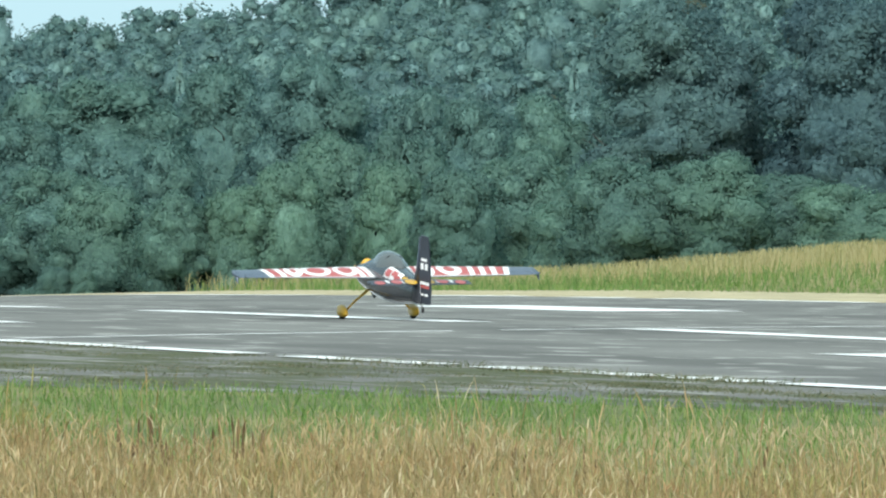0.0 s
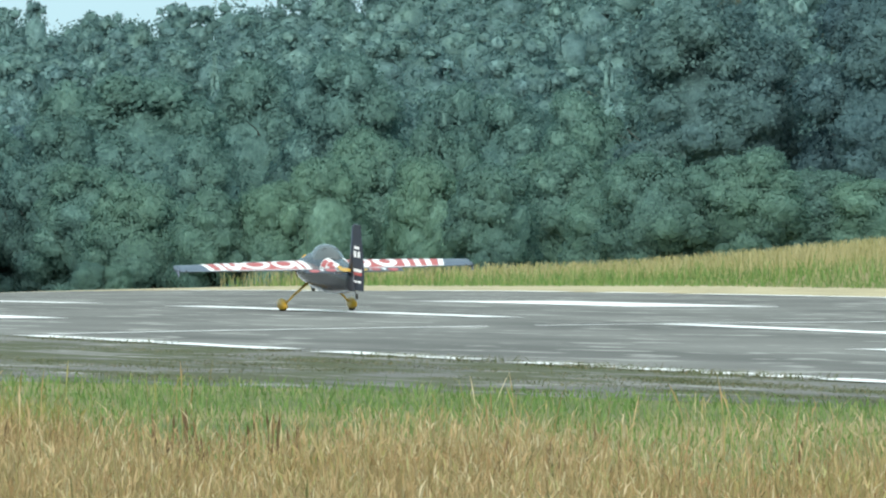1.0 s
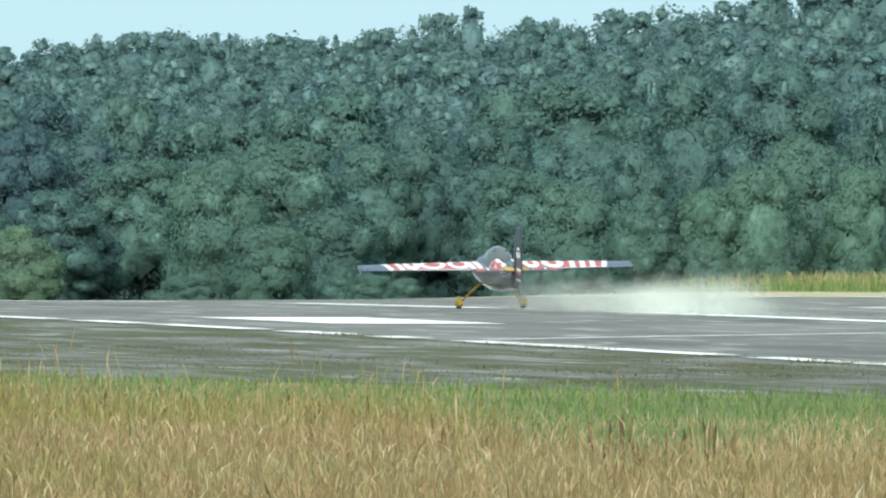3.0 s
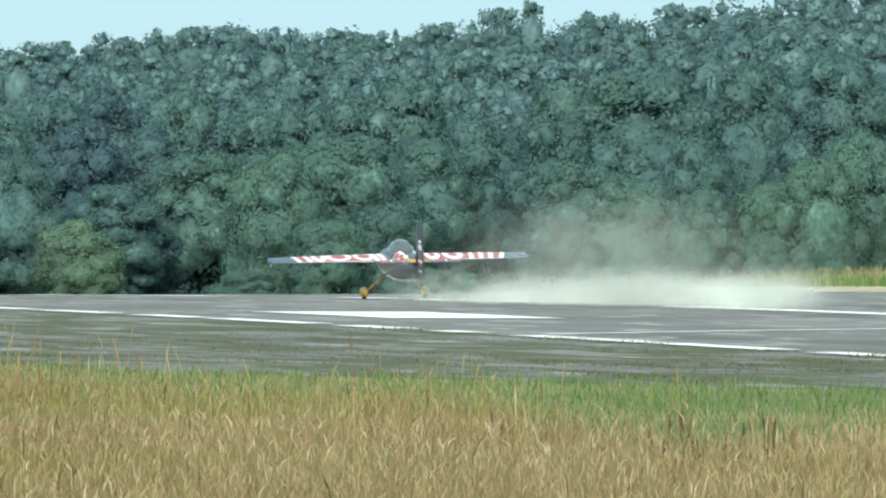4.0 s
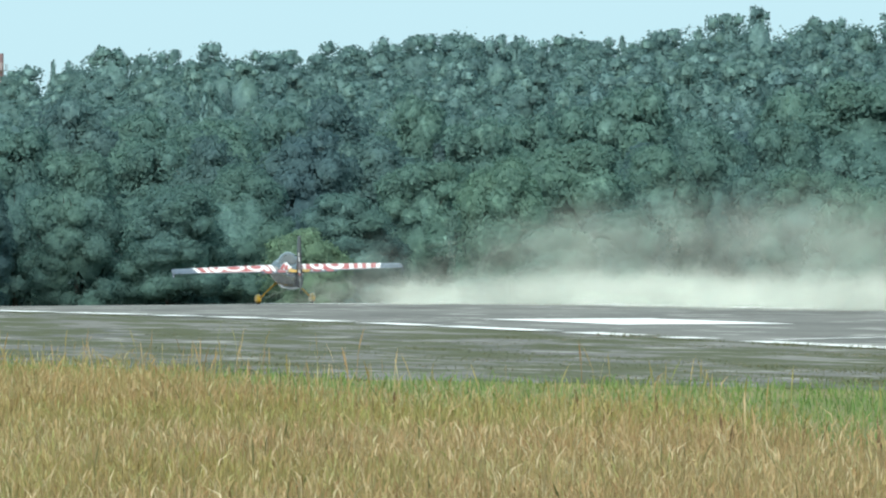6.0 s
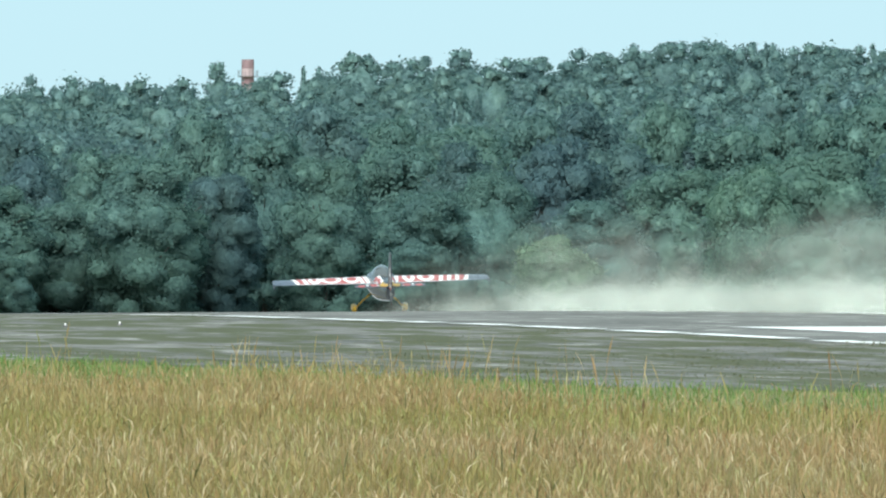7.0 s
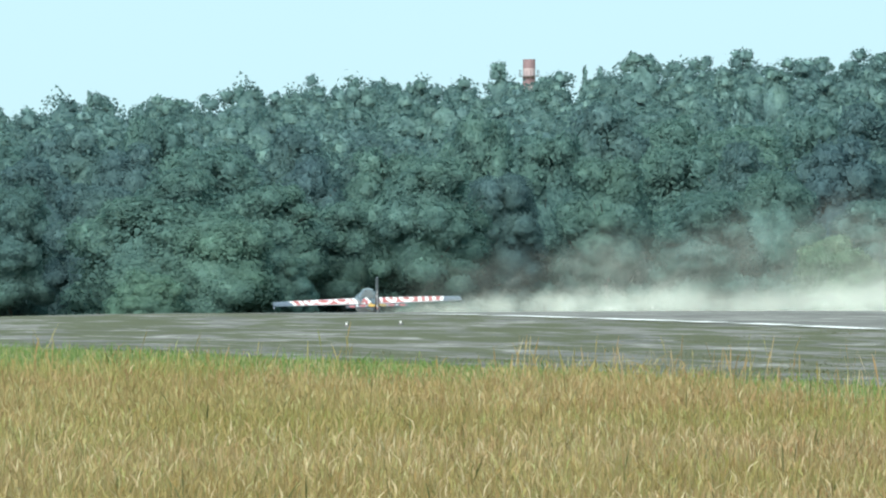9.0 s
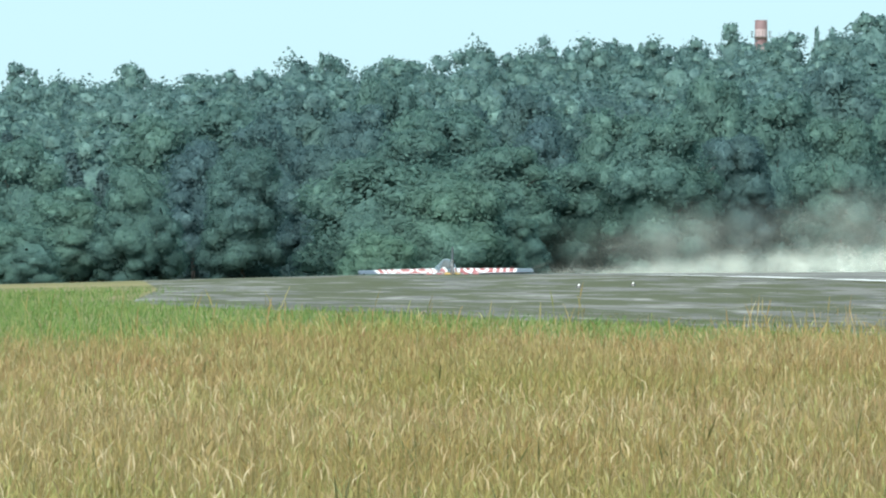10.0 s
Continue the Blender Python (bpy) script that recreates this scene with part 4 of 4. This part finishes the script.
    # main gear
    for sx in (-1, 1):
        bm = bmesh.new()
        tube(bm, (sx * 0.28, 0.42, -0.50), (sx * 0.62, 0.50, -0.82), 0.075, 0.055, 10, 0.5)
        tube(bm, (sx * 0.61, 0.50, -0.81), (sx * 0.84, 0.54, -1.06), 0.055, 0.045, 10, 0.5)
        leg = part("gear_leg", bm, YELLOW, pl, "yellow sprung gear leg", True)
        bm = bmesh.new()
        rings = [[(sx * 0.88 + p[0], p[1] + 0.0, p[2] - 1.06) for p in oval(*s, n=16, p=2.2)] for s in ((0.92, 0.03, 0.05, -0.05), (0.82, 0.09, 0.13, -0.13), (0.6, 0.115, 0.17, -0.14), (0.35, 0.09, 0.14, -0.10), (0.1, 0.03, 0.06, -0.02))]
        loft(bm, rings)
        part("wheel_fairing", bm, YELLOW, leg, "yellow wheel fairing", True)
        bm = bmesh.new()
        bmesh.ops.create_cone(bm, cap_ends=True, segments=24, radius1=0.165, radius2=0.165, depth=0.11, matrix=Matrix.Translation((sx * 0.88, 0.58, -1.09)) @ Euler((0, math.pi / 2, 0)).to_matrix().to_4x4())
        bmesh.ops.bevel(bm, geom=[e for e in bm.edges if e.calc_length() < 0.06], offset=0.02, segments=2, affect="EDGES")
        part("wheel", bm, RUBBER, leg, "", True)
    # tail wheel
    bm = bmesh.new()
    tube(bm, (0, -3.7, -0.12), (0, -4.12, -0.26), 0.02, 0.018, 8)
    tw = part("tail_spring", bm, METAL, pl)
    bm = bmesh.new()
    bmesh.ops.create_cone(bm, cap_ends=True, segments=16, radius1=0.07, radius2=0.07, depth=0.04, matrix=Matrix.Translation((0, -4.14, -0.30)) @ Euler((0, math.pi / 2, 0)).to_matrix().to_4x4())
    part("tail_wheel", bm, RUBBER, tw)
    # exhaust, spinner, propeller
    for sx in (-0.12, 0.12):
        bm = bmesh.new()
        tube(bm, (sx, 0.9, -0.52), (sx, 0.45, -0.68), 0.045, 0.045, 10)
        part("exhaust_pipe", bm, METAL, pl)
    bm = bmesh.new()
    loft(bm, [droop(oval(y, r, r, -r, 20, 2.0)) for y, r in ((1.74, 0.17), (1.85, 0.155), (1.98, 0.11), (2.08, 0.05), (2.11, 0.01))])
    part("spinner", bm, YELLOW, pl, "", True)
    prop = new("propeller")
    prop.parent = pl
    prop.location = (0, 1.84, -0.12)
    for k in range(3):
        bm = bmesh.new()
        loft(bm, [[(c * math.cos(t), c * math.sin(t), r), (0.012, 0.01, r), (-c * math.cos(t), -c * math.sin(t), r), (-0.012, -0.01, r)] for r, c, t in ((0.15, 0.035, 0.9), (0.4, 0.055, 0.6), (0.7, 0.05, 0.4), (0.93, 0.03, 0.3))])
        b = part("blade", bm, BLADE, prop, "propeller blade blurred by its spin")
        b.rotation_euler = (0, 2 * math.pi * k / 3, 0)
    return pl, rud, prop


plane, rudder, propeller = aeroplane()



# ---- dust blown up behind the propeller: drifts of fine flecks ----
def dust_material(name, dense):
    m, n, l, b = material(name, 1.0, 0.0, 0.0)
    g = n.new("ShaderNodeNewGeometry")
    c = ramp(n, l, g.outputs["Random Per Island"], [(0.0, (0.78, 0.82, 0.72)), (1.0, (0.84, 0.87, 0.78))])
    d = n.new("ShaderNodeBsdfDiffuse")
    t = n.new("ShaderNodeBsdfTranslucent")
    clear = n.new("ShaderNodeBsdfTransparent")
    l.new(c, d.inputs["Color"])
    l.new(c, t.inputs["Color"])
    s = n.new("ShaderNodeMixShader")
    s.inputs[0].default_value = 0.5
    l.new(d.outputs[0], s.inputs[1])
    l.new(t.outputs[0], s.inputs[2])
    # each wisp thins out from its middle to its rim
    thin = n.new("ShaderNodeAttribute")
    thin.attribute_name = "thickness"
    a = n.new("ShaderNodeMath")
    a.operation = "POWER"
    a.inputs[1].default_value = 1.5
    l.new(thin.outputs["Fac"], a.inputs[0])
    k = n.new("ShaderNodeMath")
    k.operation = "MULTIPLY"
    k.inputs[1].default_value = dense
    l.new(a.outputs[0], k.inputs[0])
    o = n.new("ShaderNodeMixShader")
    l.new(k.outputs[0], o.inputs[0])
    l.new(clear.outputs[0], o.inputs[1])
    l.new(s.outputs[0], o.inputs[2])
    l.new(o.outputs[0], n["Material Output"].inputs["Surface"])
    return m


DUST = dust_material("dust", 0.095)
THIN_DUST = dust_material("thin_dust", 0.031)
scene.cycles.transparent_max_bounces = 200


def puff_mesh(seed, n, sx, sy, sz, size, mat):
    """A puff: soft round wisps, each a fan of triangles, scattered through a ragged billow."""
    rng = np.random.default_rng(seed)
    c = rng.normal(size=(7, 3)) * (sx, sy, sz)
    k = rng.integers(0, 7, n)
    P = c[k] + rng.normal(size=(n, 3)) * (sx * 0.55, sy * 0.5, sz * 0.55)
    N = rng.normal(size=(n, 3))
    N /= np.linalg.norm(N, axis=1, keepdims=True)
    A = np.cross(N, rng.normal(size=(n, 3)))
    A /= np.linalg.norm(A, axis=1, keepdims=True)
    B = np.cross(N, A)
    s = size * rng.uniform(0.6, 1.4, (n, 1))
    m = 8
    arms = [A * math.cos(2 * math.pi * j / m) + B * math.sin(2 * math.pi * j / m) for j in range(m)]
    inner = [P + q * s * 0.45 + N * s * 0.05 * (-1) ** j for j, q in enumerate(arms)]
    outer = [P + q * s + N * s * 0.12 * (-1) ** j for j, q in enumerate(arms)]
    V = np.stack([P] + inner + outer, 1).reshape(-1, 3)
    q = []
    for j in range(m):
        a, b = 1 + j, 1 + (j + 1) % m
        q += [[0, a, b], [a, a + m, b + m], [a, b + m, b]]
    F = (np.arange(n)[:, None, None] * (2 * m + 1) + np.array(q)[None]).reshape(-1, 3)
    o = quick_mesh("dust_puff", V, F, mat)
    me = o.data
    at = me.attributes.new("thickness", "FLOAT", "POINT")
    at.data.foreach_set("value", np.tile([1.0] + [0.52] * m + [0.0] * m, n).astype(np.float32))
    bpy.data.objects.remove(o)
    return me


LOW = [puff_mesh(s, 120, 1.1, 2.8, 0.26, 0.66, DUST) for s in (1, 2, 3)]
FAINT = [puff_mesh(s, 70, 1.1, 2.6, 0.20, 0.7, THIN_DUST) for s in (7, 8)]
HIGH = [puff_mesh(s, 80, 1.5, 3.8, 0.75, 1.45, THIN_DUST) for s in (4, 5, 6)]
dust = tagged(new("dust_cloud"), "pale dust blown up from the runway behind the aeroplane", "dust")
dust.location = (79.7, 350.0, 0.0)
PUFFS = []

# ---- what moves ----
# seconds, distance along the runway, height of the wing, nose up, left wing down, nose right of the runway's line
RUN = [(0.0, 345.0, 1.16, 8.3, 0.7, 0.0), (0.5, 349.5, 1.18, 7.0, 1.2, 0.4), (1.0, 355.7, 1.15, 6.4, 1.4, 0.8), (1.5, 362.6, 1.14, 6.2, 1.1, 1.6), (2.0, 370.2, 1.15, 6.0, 1.2, 2.2),
       (2.5, 378.8, 1.13, 6.0, 0.9, 2.8), (3.0, 388.3, 1.08, 6.0, 1.1, 2.4), (3.75, 404.4, 1.03, 6.0, 1.4, 2.0), (4.5, 422.7, 0.96, 5.9, 1.6, 1.7), (5.0, 436.9, 0.84, 6.0, 1.6, 2.4), (5.75, 459.2, 0.67, 6.0, 1.5, 3.2),
       (6.5, 484.4, 0.47, 6.0, 1.4, 4.0), (7.0, 499.9, 0.27, 7.4, 1.8, 4.0), (7.5, 516.1, 0.14, 8.6, 1.8, 3.6), (8.0, 533.5, -0.09, 6.8, 2.4, 2.9), (8.5, 552.6, -0.62, 8.0, 2.1, 2.2), (9.0, 573.7, -1.03, 7.2, 2.0, 1.8), (9.5, 596.4, -1.38, 6.4, 1.5, 2.4), (10.0, 621.2, -1.77, 6.2, 0.7, 3.0)]

RUN_T, RUN_Y = [r[0] for r in RUN], [r[1] for r in RUN]


def lay_dust():
    r = random.Random(11)
    for kind, y0, y1, step in ((FAINT, 350, 370, 3.4), (LOW, 366, 592, 3.8), (HIGH, 378, 585, 4.2)):
        y = y0
        while y < y1:
            p = new("dust_puff", r.choice(kind))
            p.parent = dust
            tagged(p, kind="stuff")
            born = float(np.interp(y + (2 if y < 372 else 3 if y < 440 else 5), RUN_Y, RUN_T))
            PUFFS.append((p, "high" if kind is HIGH else "low" if kind is LOW else "faint", y, born, r.uniform(-0.4, 2.0), r.uniform(0.75, 1.25)))
            y += step * r.uniform(0.7, 1.3) * (1.0 if y < 425 else 1.5 if y < 470 else 2.8)


lay_dust()


def puff_rows(kind, y, born, side, lift):
    """Each puff bursts out of the runway, is carried up and back, and, where it was faint, settles again."""
    g = float(height(79.7, y))
    if kind == "high":
        steps = ((0.0, -6.5, 0.0), (born, -6.5, 0.0), (born + 0.5, 0.1, -0.8), (born + 1.3, 0.65 * lift, -2.0), (max(10.0, born + 4), 1.7 * lift, -4.0))
    elif kind == "low":
        steps = ((0.0, -2.6, 0.0), (born, -2.6, 0.0), (born + 0.4, 0.16, -1.0), (born + 1.6, 0.36 * lift, -2.5), (max(10.0, born + 4), 0.5 * lift, -4.0))
    else:
        steps = ((0.0, -2.6, 0.0), (born, -2.6, 0.0), (born + 0.45, 0.10, -1.0), (born + 1.2, 0.2 * lift, -2.0), (born + 2.6, -1.6, -3.0), (10.0, -2.6, -3.5))
    rows = []
    for t, z, back in steps:
        rows.append((t, pose(side * (0.4 if back == 0 else 1.0), y + back - 350.0, g + z, 0, 0, 3 * back)))
    return [r for k, r in enumerate(rows) if k == 0 or r[0] > rows[k - 1][0] + 0.02]


def motions():
    for p, sort, y, born, side, lift in PUFFS:
        walk(p, puff_rows(sort, y, born, side, lift))
    walk(plane, [(t, pose(79.69, y, z, 0, 0, -yaw) @ pose(0, 0, 0, up, -bank, 0)) for t, y, z, up, bank, yaw in RUN])
    walk(rudder, [(t, pose(0, -3.86, 0, 0, 0, a)) for t, a in ((0, 15), (1.0, 14), (1.5, 10), (2.5, 4), (4.5, 4), (6.5, 0), (10.0, 0))])
    walk(propeller, [(k / 30, pose(0, 1.84, -0.12, 0, 80.0 * k, 0)) for k in range(301)])


motions()
